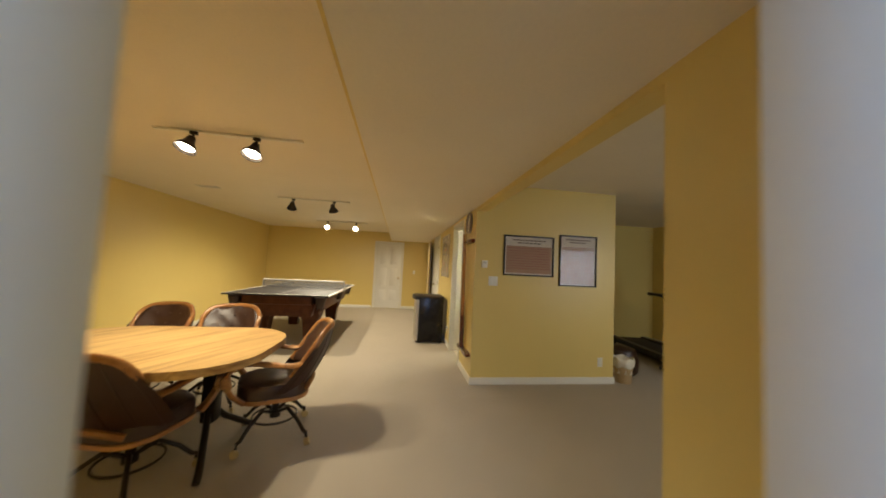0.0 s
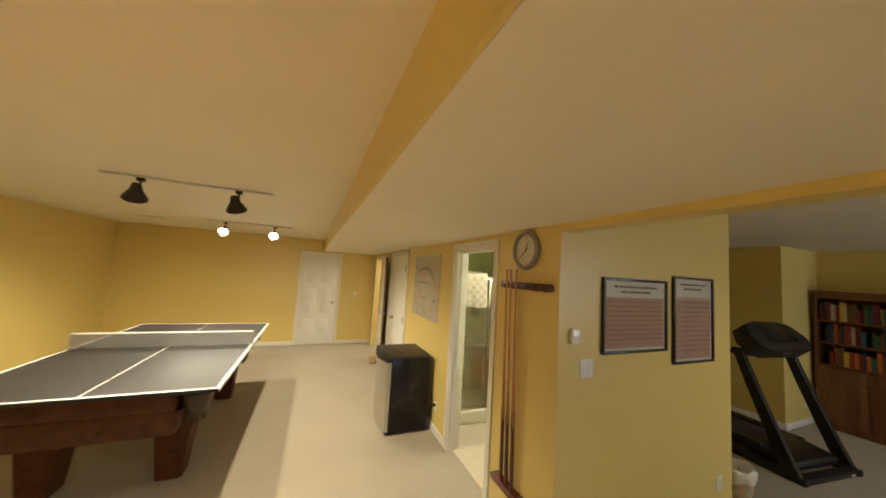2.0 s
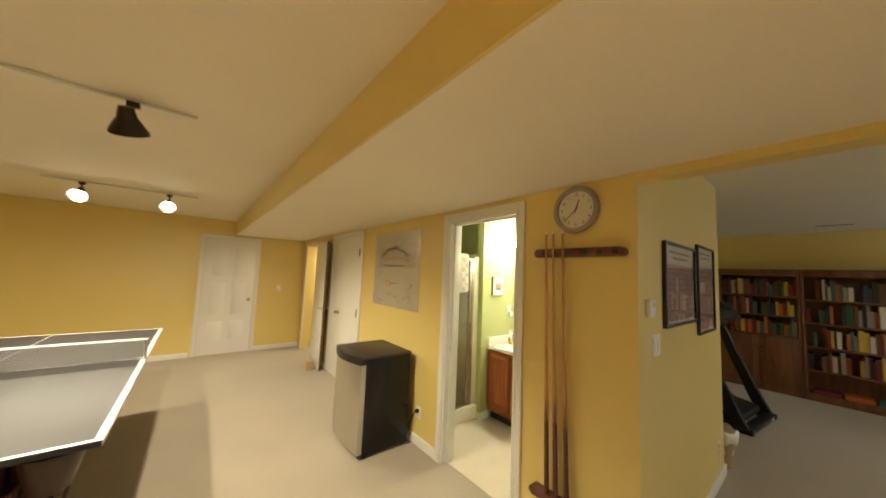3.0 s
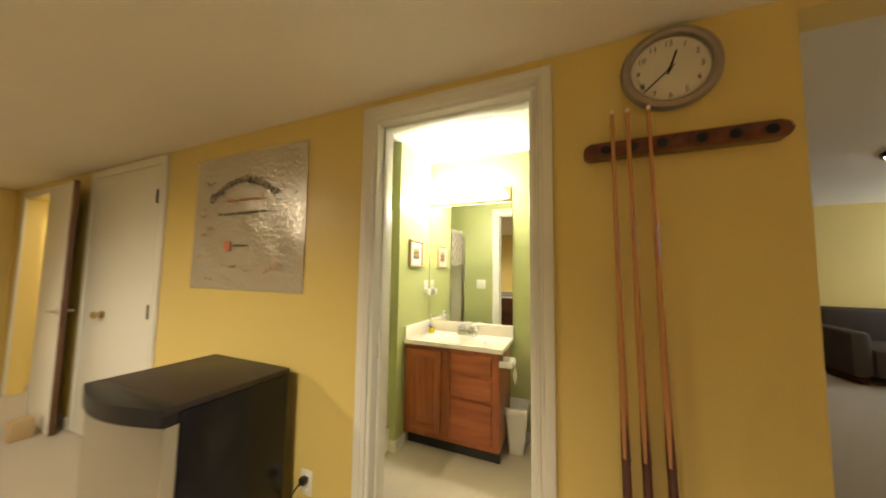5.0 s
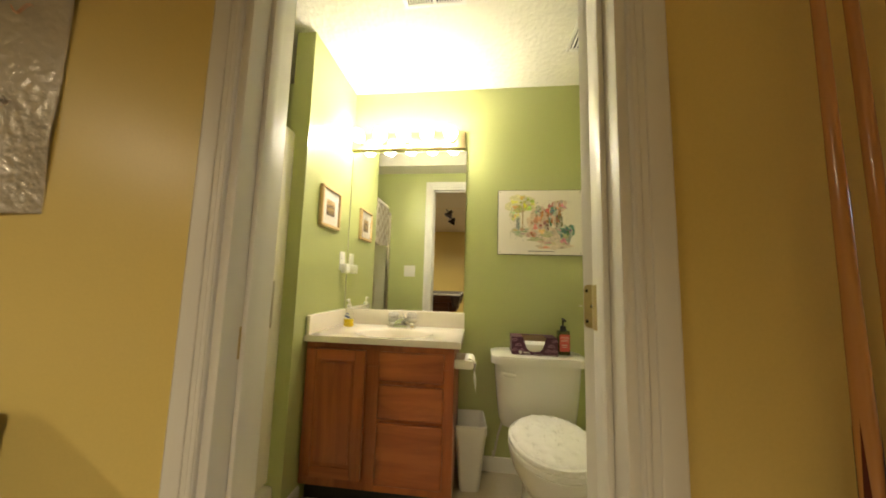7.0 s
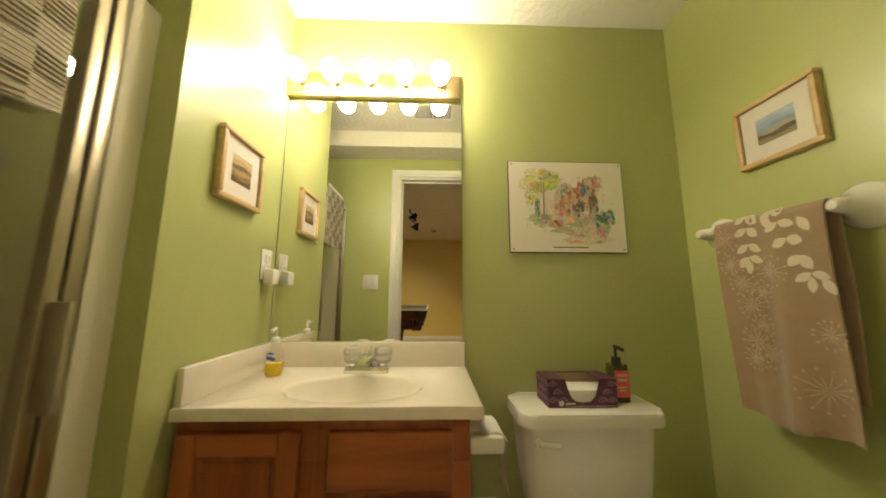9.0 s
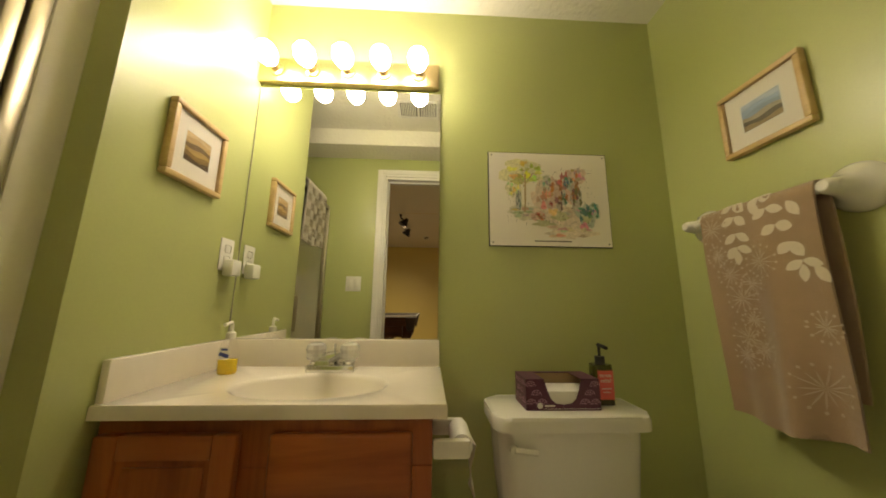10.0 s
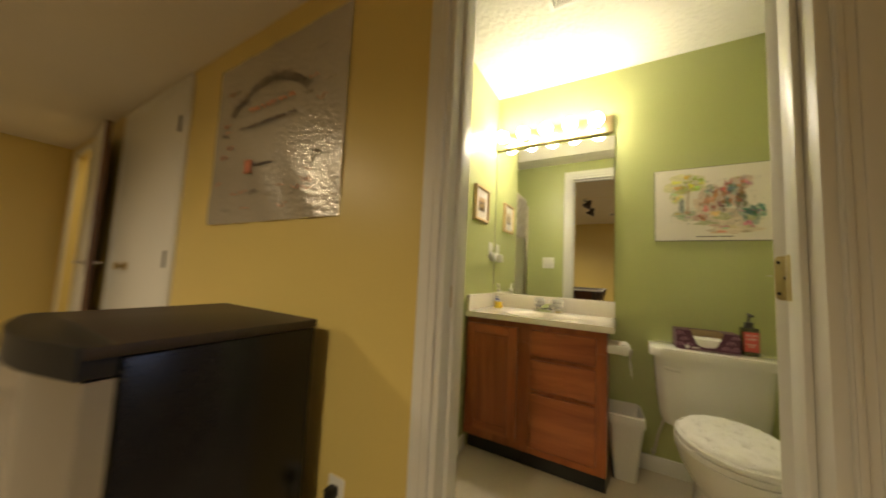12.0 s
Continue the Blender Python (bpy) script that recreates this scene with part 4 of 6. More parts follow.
def chair(at, turn):
    """Swivel chair: bent oak hoop and arms, tufted leather shell, steel base on casters. It faces +y."""
    ob = thing("swivel_chair", at, "oak-framed swivel chair with tufted brown leather, on casters", "chair", "chairs round the oak table", turn)
    part("seat", slab(rounded(-.24, .24, -.22, .26, .16, 8), .37, .47, .035), LEATHER, ob, "thick brown leather seat")
    part("seat_rim", slab(rounded(-.25, .25, -.23, .265, .165, 8), .345, .372, .006), OAK, ob, "oak seat rim")
    # curved back shell
    bm = bmesh.new()
    nu, nv, th_ = 16, 8, .035
    def shell(u, v, off):
        a = radians(-56 + 112 * u)
        r = .275 + off + .02 * v
        wave = .010 * math.cos(u * math.pi * 6) * math.cos(v * math.pi * 4) if off == 0 else 0
        top = .865 - .10 * (2 * u - 1) ** 4
        low_z = .535 - .02 * (2 * u - 1) ** 2
        z = low_z + (top - low_z) * v
        return (r * math.sin(a), -r * math.cos(a) * .9 + .05 - .15 * v - wave, z)
    inn = [[bm.verts.new(shell(i / nu, j / nv, 0)) for i in range(nu + 1)] for j in range(nv + 1)]
    out = [[bm.verts.new(shell(i / nu, j / nv, th_)) for i in range(nu + 1)] for j in range(nv + 1)]
    for j in range(nv):
        for i in range(nu):
            bm.faces.new((inn[j][i], inn[j][i + 1], inn[j + 1][i + 1], inn[j + 1][i]))
            bm.faces.new((out[j][i + 1], out[j][i], out[j + 1][i], out[j + 1][i + 1]))
    for j in range(nv):
        bm.faces.new((inn[j][0], inn[j + 1][0], out[j + 1][0], out[j][0]))
        bm.faces.new((inn[j + 1][nu], inn[j][nu], out[j][nu], out[j + 1][nu]))
    for i in range(nu):
        bm.faces.new((inn[nv][i], inn[nv][i + 1], out[nv][i + 1], out[nv][i]))
        bm.faces.new((inn[0][i + 1], inn[0][i], out[0][i], out[0][i + 1]))
    bk = part("backrest", bm, LEATHER, ob, "tufted brown leather back", 60)
    for u in (.3, .5, .7):
        for v in (.45, .75):
            p = shell(u, v, -.004)
            part("button", lathe([(0, -.006), (.011, -.003), (.011, .003), (0, .006)], 8, p), LEATHER, bk)
    rim = [shell(0, j / 8, th_ * .5) for j in range(8)] + [shell(i / 20, 1.02, th_ * .5) for i in range(21)] + [shell(1, 1 - j / 8, th_ * .5) for j in range(1, 9)]
    part("back_frame", tube(rim, .022, 10, flat=1.1), OAK, ob, "bent oak hoop round the back")
    low = [(.285 * math.sin(radians(-38 + 76 * i / 14)), -.285 * math.cos(radians(-38 + 76 * i / 14)) + .026, .40 + .055 * math.cos(radians((-38 + 76 * i / 14) * 2.2))) for i in range(15)]
    part("lower_rail", tube(low, .020, 8), OAK, ob, "oak lower rail")
    # leather cover of the outside, from the hoop down to the seat
    def cover(u, w):
        top = Vector(shell(u, .98, th_ + .006))
        a = radians(-84 + 168 * u)
        foot = Vector((.262 * math.sin(a), -.245 * math.cos(a) + .03, .405))
        bow = Vector((math.sin(a), -math.cos(a), 0)) * .035 * math.sin(math.pi * w)
        return foot.lerp(top, w) + bow
    bm = bmesh.new()
    grid = [[bm.verts.new(cover(i / 24, j / 10)) for i in range(25)] for j in range(11)]
    grid2 = [[bm.verts.new(cover(i / 24, j / 10) + Vector((0, .006, 0))) for i in range(25)] for j in range(11)]
    for j in range(10):
        for i in range(24):
            bm.faces.new((grid[j][i], grid[j][i + 1], grid[j + 1][i + 1], grid[j + 1][i]))
            bm.faces.new((grid2[j][i + 1], grid2[j][i], grid2[j + 1][i], grid2[j + 1][i + 1]))
    cov = part("back_cover", bm, LEATHER, ob, "dark leather outside of the back", 60)
    for k in range(7):
        part("channel_seam", tube([cover(.08 + .14 * k, j / 10) + Vector((math.sin(radians(-84 + 168 * (.08 + .14 * k))), -math.cos(radians(-84 + 168 * (.08 + .14 * k))), 0)) * .001 for j in range(11)], .0035, 5), LEATHER, cov)
    for s in (-1, 1):
        end = Vector(shell(0 if s < 0 else 1, .40, th_ * .5))
        pts = [end, end + Vector((s * .02, .08, -.005)), Vector((s * .285, .16, .655)), Vector((s * .285, .26, .635)), Vector((s * .275, .31, .56)), Vector((s * .26, .28, .45)), Vector((s * .235, .20, .37))]
        sm = []
        for k in range(len(pts) - 1):
            p0, p1, p2, p3 = pts[max(k - 1, 0)], pts[k], pts[k + 1], pts[min(k + 2, len(pts) - 1)]
            for q in range(4):
                f = q / 4
                sm.append(.5 * (2 * p1 + (p2 - p0) * f + (2 * p0 - 5 * p1 + 4 * p2 - p3) * f * f + (3 * p1 - p0 - 3 * p2 + p3) * f ** 3))
        sm.append(pts[-1])
        part("armrest", tube(sm, .034, 8, flat=.55), OAK, ob, "bent oak armrest")
    part("swivel_post", lathe([(.07, .345), (.07, .325), (.026, .31), (.026, .20), (.04, .19), (.04, .15), (0, .15)], 14), IRON, ob, "dark steel swivel post")
    for k in range(4):
        a = math.pi / 4 + k * math.pi / 2
        c, s = math.cos(a), math.sin(a)
        lg = part("leg", tube([(c * .03, s * .03, .19), (c * .12, s * .12, .235), (c * .22, s * .22, .17), (c * .29, s * .29, .095), (c * .315, s * .315, .09), (c * .318, s * .318, .06)], .014, 8), IRON, ob, "curved dark steel leg")
        bm = turned(lathe([(.012, -.017), (.027, -.015), (.027, -.004), (.014, 0), (.027, .004), (.027, .015), (.012, .017)], 14), pose(c * .325, s * .325, .0275, 0, 90, math.degrees(a) + 60))
        part("caster", bm, BRASS, lg, "brass caster")
    part("ring", tube([(.16 * math.cos(2 * math.pi * k / 24), .16 * math.sin(2 * math.pi * k / 24), .16) for k in range(25)], .008, 6), IRON, ob, "steel ring stretcher")
    return ob


ch = chair((-2.08, 4.44, 0), 176)
copy_thing(ch, pose(-1.41, 4.43, 0, 0, 0, 186))
copy_thing(ch, pose(-0.66, 3.86, 0, 0, 0, 108))
copy_thing(ch, pose(-1.27, 3.33, 0, 0, 0, -12))

# ---------------------------------------------------------------- library side
wb = thing("waste_basket", (3.25, 4.93, 0), "tan waste basket with a white plastic liner", "waste basket")
part("bucket", lathe([(0, .004), (.098, 0), (.102, .01), (.128, .29), (.124, .29), (.1, .02), (0, .018)], 28), WICKER, wb)
bm = lathe([(.120, .20), (.133, .22), (.141, .27), (.139, .305), (.128, .315), (.118, .30), (.112, .12), (0, .10)], 36)
for v in bm.verts:
    a = math.atan2(v.co.y, v.co.x)
    v.co.z += .012 * math.sin(5 * a + v.co.z * 30) * (v.co.z > .15)
    v.co.x *= 1 + .03 * math.sin(9 * a)
    v.co.y *= 1 + .03 * math.sin(9 * a)
part("liner", bm, LINER, wb, "crumpled white plastic liner", 80)

tm = thing("treadmill", (4.63, 4.80, 0), "black treadmill with console and slanted uprights", "treadmill", turn=-7.5)
part("deck", bx(-.34, .34, .30, 2.05, .09, .16, .015), BLACKPLASTIC, tm)
part("belt", bx(-.24, .24, .42, 2.03, .1605, .166, .002), RUBBER, tm, "black running belt")
for s in (-1, 1):
    part("side_rail", bx(min(s * .26, s * .37), max(s * .26, s * .37), .32, 2.06, .155, .19, .01), BLACKPLASTIC, tm)
    bm = bmesh.new()
    prof = [(0.02, 0.0, .07), (0.12, .22, .065), (0.33, .75, .055), (.44, 1.05, .05), (.48, 1.16, .05)]
    rings = [[bm.verts.new((s * .42 + ux * .028, y + uy * d, z)) for ux, uy in ((-1, -1), (1, -1), (1, 1), (-1, 1))] for y, z, d in prof]
    for r0, r1 in zip(rings, rings[1:]):
        for k in range(4):
            bm.faces.new((r0[k], r0[(k + 1) % 4], r1[(k + 1) % 4], r1[k]))
    bm.faces.new(rings[0][::-1])
    bm.faces.new(rings[-1])
    bmesh.ops.bevel(bm, geom=bm.edges[:], offset=.008, segments=1, affect="EDGES")
    part("upright", bm, BLACKPLASTIC, tm)
    part("handrail", tube([(s * .40, .44, 1.10), (s * .42, .62, 1.12), (s * .42, .85, 1.12)], .026, 10), BLACKPLASTIC, tm)
    part("base_foot", bx(s * .42 - .04, s * .42 + .04, -.06, .55, .0, .06, .012), BLACKPLASTIC, tm)
    part("rear_foot", bx(s * .33 - .03, s * .33 + .03, 1.95, 2.06, .0, .10, .012), BLACKPLASTIC, tm)
bm = bx(-.36, .36, .06, .46, .05, .20, .04)
for v in bm.verts:
    if v.co.y < .2 and v.co.z > .1:
        v.co.z -= .05
part("motor_hood", bm, BLACKPLASTIC, tm)
part("front_bar", bx(-.46, .46, -.05, .05, .0, .055, .012), BLACKPLASTIC, tm)
bm = slab([(-.43, -.12), (-.33, -.18), (.33, -.18), (.43, -.12), (.46, 0), (.36, .15), (.2, .19), (-.2, .19), (-.36, .15), (-.46, 0)], -.09, .09, .03)
cs = part("console", turned(bm, pose(0, .40, 1.27, 48)), BLACKPLASTIC, tm)
part("display", turned(bx(-.24, .24, -.08, .12, .09, .094, .002), pose(0, .40, 1.27, 48)), BLACK, cs, "dark display")
part("badge", turned(bx(-.06, .06, -.183, -.179, .0, .02), pose(0, .40, 1.27, 48)), STEEL, cs, "silver badge")
part("console_bar", tube([(-.42, .44, 1.10), (.42, .44, 1.10)], .03, 10), BLACKPLASTIC, tm)
bd = part("data_label", bx(.28, .33, -.0515, -.050, .015, .035), LINE, tm, "white sticker")
cushion = thing("orange_cushion", (5.28, 5.55, 0), "flat round orange exercise cushion", "cushion")
part("cover", lathe([(0, 0), (.16, .0), (.19, .03), (.17, .07), (.08, .09), (0, .092)], 24), ORANGE, cushion)
pf = thing("leather_pouf", (3.50, 5.30, 0), "brown leather pouf in the alcove", "pouf")
part("body", lathe([(0, 0), (.19, 0), (.23, .05), (.24, .2), (.2, .34), (.1, .38), (0, .385)], 28), LEATHER, pf)

sf = thing("sofa", (5.9, 1.3, 0), "dark brown upholstered sofa along the wall", "sofa", turn=90)
part("seat", bx(-.85, .85, -.45, .40, .10, .45, .05), SOFA, sf)
part("backrest", bx(-.85, .85, -.75, -.42, .10, .88, .08), SOFA, sf)
for s in (-1, 1):
    part("arm", bx(min(s * .85, s * 1.05), max(s * .85, s * 1.05), -.75, .40, .10, .65, .06), SOFA, sf)
    part("foot", bx(s * .9 - .04, s * .9 + .04, -.6, .3, 0, .10, .01), POOLWOOD, sf)
dl = thing("dome_light", (4.02, 2.68, ZR), "round ceiling lamp with a lit glass dome", "ceiling light")
part("ring", lathe([(.19, -.035), (.20, -.03), (.20, 0), (.05, 0)], 32), BRONZE, dl, "dark metal ring")
part("dome", lathe([(0, -.115), (.06, -.11), (.12, -.085), (.165, -.05), (.18, -.03)], 32), DOMEGLOW, dl, "lit frosted glass dome")
sm_ = thing("smoke_detector", (2.10, 2.75, ZR), "round white smoke detector on the ceiling", "smoke detector")
part("case", lathe([(.045, -.035), (.06, -.028), (.065, -.01), (.065, 0), (0, 0)], 24), PLASTIC, sm_)

BOOKCOL = [("dark_red", (.24, .03, .02)), ("navy", (.025, .035, .08)), ("black", (.02, .018, .018)), ("cream", (.55, .48, .36)), ("orange", (.50, .14, .03)), ("yellow", (.60, .42, .06)),
           ("green", (.05, .10, .045)), ("grey", (.25, .24, .23)), ("brown", (.14, .07, .035)), ("teal", (.04, .12, .13)), ("white", (.62, .58, .5)), ("maroon", (.14, .02, .03))]
BOOKMESH = []
for cname, c in BOOKCOL:
    m = mat("book_cover_" + cname, c, 0.5, var=.12, scale=20, spread=.4)
    bm = bx(0, 1, 0, 1, 0, 1)
    BOOKMESH.append((cname, part("book", bm, m)))
for cname, ob in BOOKMESH:
    scene.collection.objects.unlink(ob)


def book(at, depth, thick, high, r, lean=0.0, label=""):
    cname, src = BOOKMESH[r.randrange(len(BOOKMESH))]
    ob = new("book", src.data)
    ob.matrix_world = pose(*at, lean, 0, 0) @ Matrix.Diagonal((depth, thick, high, 1))
    tagged(ob, label or (cname.replace("_", " ") + " book standing upright on a shelf"), "book", "books in the bookcases")
    return ob


def bookcase(y0, y1, shelves, doors, seed):
    """Bookcase against the east wall: sides, back, shelves, lower doors; books on its shelves."""
    x0, x1, H = 6.46, XR - .004, 1.84
    ob = thing("bookcase", (0, 0, 0), "brown wooden bookcase full of books" + (" above a panelled cupboard" if doors else ""), "bookcase", "bookcases along the wall")
    part("side", bx(x0, x1, y0, y0 + .03, 0, H, .003), BOOKWOOD, ob)
    part("side", bx(x0, x1, y1 - .03, y1, 0, H, .003), BOOKWOOD, ob)
    part("back", bx(x1 - .012, x1, y0 + .03, y1 - .03, 0.06, H - .02), BOOKWOOD, ob)
    part("top", bx(x0 - .02, x1, y0 - .004, y1 + .004, H, H + .035, .005), BOOKWOOD, ob)
    part("header", bx(x0 - .004, x0 + .016, y0 + .03, y1 - .03, H - .07, H - .0005, .003), BOOKWOOD, ob)
    part("plinth", bx(x0 + .01, x0 + .03, y0 + .03, y1 - .03, 0, .09, .002), BOOKWOOD, ob)
    r = random.Random(seed)
    low = .86 if doors else .10
    if doors:
        half = (y0 + y1) / 2
        for a, b in ((y0 + .032, half - .002), (half + .002, y1 - .032)):
            dd = part("door", bx(x0 - .004, x0 + .016, a, b, .092, low - .03, .003), BOOKWOOD, ob)
            part("panel", bx(x0 - .010, x0 - .003, a + .06, b - .06, .16, low - .10, .004), BOOKWOOD, dd)
            part("knob", turned(lathe([(.006, 0), (.006, .012), (.014, .018), (.01, .028), (0, .03)], 10), pose(x0 - .004, b - .03 if a < half - .1 else a + .03, low - .2, 0, -90)), BRONZE, dd, "dark knob")
    n = shelves
    for k in range(n):
        z = low + (H - .07 - low) * k / n
        part("shelf", bx(x0 + .012, x1 - .012, y0 + .03, y1 - .03, z - .022, z, .002), BOOKWOOD, ob)
        room = (H - .09 - low) / n - .03
        y = y0 + .04
        if not doors and k == 0:
            for q in range(3):
                book((x0 + .05, y0 + .10 + .27 * q, z + .0005), .2, .24, .05, r, 0, "flat pale book lying on the lowest shelf")
            continue
        stop_at = y1 - .05 - (r.random() < .3) * r.uniform(.05, .15)
        while y < stop_at:
            tk = r.uniform(.02, .05)
            if r.random() < .05:
                y += r.uniform(.03, .09)
            if y + tk > y1 - .035:
                break
            hh = min(room, r.uniform(.62, 1.0) * room)
            book((x0 + .03 + r.uniform(0, .05), y, z + .0005), r.uniform(.16, .2), tk - .002, hh, r)
            y += tk
    return ob


bookcase(4.50, 5.40, 3, True, 3)
bookcase(3.53, 4.49, 5, False, 5)
bookcase(2.60, 3.52, 3, True, 8)

# ---------------------------------------------------------------- bathroom
BATH = Vector((0.016, 0.062, 0))
ROOM = BATH
XBL, YBL, YTL, XWL = XB - BATH.x, YB - BATH.y, YT - BATH.y, XW - BATH.x

# vanity cabinet
va = thing("vanity_cabinet", (0, 0, 0), "reddish oak vanity cabinet with one door and three drawers", "cabinet")
bm = bx(2.095, XBL - .002, 5.90, 6.636, .10, .66, .003)
part("body", bm, CABWOOD, va)
part("face_rail", bx(2.095, 2.113, 5.90, 6.636, .6605, .765, .002), CABWOOD, va)
part("side_panel", bx(2.1135, XBL - .002, 5.90, 5.918, .6605, .765, .002), CABWOOD, va)
part("side_panel", bx(2.1135, XBL - .002, 6.618, 6.636, .6605, .765, .002), CABWOOD, va)
part("toe_kick", bx(2.15, 2.17, 5.905, 6.63, .0065, .10), BLACKPLASTIC, va, "black toe kick")
def door_front(y0, y1, z0, z1, w):
    """A framed cabinet door: stiles and rails round a recessed flat panel."""
    ob = part("door", bx(2.0795, 2.0945, y0 + w - .004, y1 - w + .004, z0 + w - .004, z1 - w + .004), CABWOOD, va, "oak door with a recessed panel")
    for a, b in ((y0, y0 + w), (y1 - w, y1)):
        part("stile", bx(2.070, 2.0946, a, b, z0, z1, .004), CABWOOD, ob)
    for a, b in ((z0, z0 + w), (z1 - w, z1)):
        part("rail", bx(2.0704, 2.0944, y0 + w + .0005, y1 - w - .0005, a, b, .004), CABWOODH, ob)
    part("panel_field", bx(2.0765, 2.080, y0 + w + .014, y1 - w - .014, z0 + w + .014, z1 - w - .014, .003), CABWOOD, ob)
    return ob


def drawer_front(y0, y1, z0, z1):
    """A plain drawer front with a wide eased edge."""
    return part("drawer", bx(2.072, 2.0945, y0, y1, z0, z1, .009, None, 3), CABWOODH, va)


door_front(6.325, 6.622, .15, .735, .05)
drawer_front(5.945, 6.258, .60, .735)
drawer_front(5.945, 6.258, .43, .582)
drawer_front(5.945, 6.258, .14, .412)

# cultured marble top with an oval basin
tp = thing("marble_counter", (0, 0, 0), "cream cultured marble vanity top with oval basin", "vanity top")
ZT, CX, CY, RX, RY = .797, 2.245, 6.235, .135, .205
bm = bmesh.new()
n = 48
def edge_point(a):
    """Where a ray from the basin's middle meets the rectangle of the top."""
    c, s = math.cos(a), math.sin(a)
    ts = []
    if abs(c) > 1e-6:
        ts.append(((2.066 if c < 0 else XBL - .003) - CX) / c)
    if abs(s) > 1e-6:
        ts.append(((5.868 if s < 0 else 6.638) - CY) / s)
    t = min(t for t in ts if t > 0)
    return CX + t * c, CY + t * s
angles = sorted([2 * math.pi * k / n for k in range(n)] + [math.atan2(y - CY, x - CX) % (2 * math.pi) for x in (2.066, XBL - .003) for y in (5.868, 6.638)])
rings = []
rings.append([bm.verts.new((*edge_point(a), ZT - .03)) for a in angles])
rings.append([bm.verts.new((*edge_point(a), ZT - .004)) for a in angles])
rings.append([bm.verts.new((CX + (edge_point(a)[0] - CX) * .99, CY + (edge_point(a)[1] - CY) * .99, ZT)) for a in angles])
for f, dz in ((1.06, 0), (1.0, -.004), (.97, -.012), (.90, -.045), (.75, -.085), (.5, -.11), (.2, -.12), (.09, -.122)):
    rings.append([bm.verts.new((CX + f * RX * math.cos(a), CY + f * RY * math.sin(a), ZT + dz)) for a in angles])
for r0, r1 in zip(rings, rings[1:]):
    for k in range(len(angles)):
        bm.faces.new((r0[k], r0[(k + 1) % len(angles)], r1[(k + 1) % len(angles)], r1[k]))
bm.faces.new(rings[-1])
part("top_and_basin", bm, MARBLE, tp, "", 50)
part("backsplash", bx(XBL - .022, XBL - .001, 5.872, 6.637, ZT - .002, ZT + .093, .005), MARBLE, tp)
part("side_splash", bx(2.075, XBL - .023, 6.618, 6.6385, ZT - .002, ZT + .093, .005), MARBLE, tp)
part("drain", lathe([(.022, -.1205), (.02, -.118), (.012, -.1195), (0, -.1195)], 16, (CX, CY, ZT)), CHROME, tp, "chrome drain")

fa = thing("faucet", (2.425, 6.235, ZT), "chrome centreset faucet with clear acrylic knobs", "faucet")
part("base", slab(rounded(-.030, .030, -.080, .080, .008, 4), 0, .022, .005), CHROME, fa)
bm = slab([(-.112, -.020), (-.02, -.026), (.028, -.026), (.028, .026), (-.02, .026), (-.112, .020)], .022, .060, .007)
for v in bm.verts:
    if v.co.z < .035 and v.co.x < -.03:
        v.co.z += .014
    if v.co.z > .045 and v.co.x < -.05:
        v.co.z -= .010
part("spout", bm, CHROME, fa)
part("drain_rod", tube([(.020, 0, .055), (.020, 0, .085)], .004, 8), CHROME, fa)
for s in (-1, 1):
    part("stem", lathe([(.020, .020), (.020, .030), (.012, .034), (0, .034)], 16, (0, s * .056, 0)), CHROME, fa)
    bm = lathe([(.015, .032), (.026, .036), (.033, .046), (.030, .058), (.034, .070), (.030, .084), (.018, .090), (0, .091)], 12, (0, s * .056, 0))
    part("knob", bm, CLEAR, fa, "clear acrylic knob", 20)

so = thing("hand_soap", (2.37, 6.545, ZT), "clear pump bottle half full of yellow hand soap", "soap bottle")
btl = part("bottle", lathe([(.0, 0), (.026, 0), (.03, .006), (.031, .05), (.027, .085), (.014, .105), (.012, .115), (0, .115)], 20, sx=.75), PANE, so, "clear plastic bottle")
btl.visible_shadow = False
part("soap", lathe([(0, .002), (.0245, .002), (.028, .008), (.0285, .045), (0, .046)], 20, sx=.72), LEMON, so, "yellow liquid soap")
part("label", bx(-.0240, -.0236, -.015, .015, .048, .082), PAPER, so, "white label")
part("label_band", turned(bx(-.0246, -.0241, -.015, .015, -.005, .006), pose(0, 0, .060, 18)), BLUE, so, "blue band")
part("label_cap", bx(-.0246, -.0241, -.010, .010, .074, .080), BLUE, so)
part("pump", tube([(0, 0, .115), (0, 0, .15), (-.004, 0, .158), (-.035, 0, .152)], .006, 8), PLASTIC, so, "white pump")
part("collar", lathe([(.014, .108), (.014, .125), (.007, .13)], 14), PLASTIC, so)

# mirror and light bar
mi = hung("wall_mirror", (XBL, 6.634, ZT + .096), "-x", "frameless wall mirror above the vanity", "mirror")
part("glass", bx(0, .752, 0, 1.018, .002, .008), MIRROR, mi)
part("edge_joint", bx(-.004, 0, 0, 1.018, 0, .0085), STEEL, mi, "thin joint at the wall corner")
part("edge_strip", join(bx(0, .752, -.003, 0, 0, .010), bx(.752, .755, -.003, 1.018, 0, .009)), CHROME, mi, "thin metal edge channel")
lb = hung("vanity_light", (XBL, 6.272, 1.980), "-x", "polished brass light bar with five lit globe bulbs", "wall light")
part("bar", bx(-.372, .384, -.052, .058, 0, .03, .004), BRASS, lb, "polished brass bar")
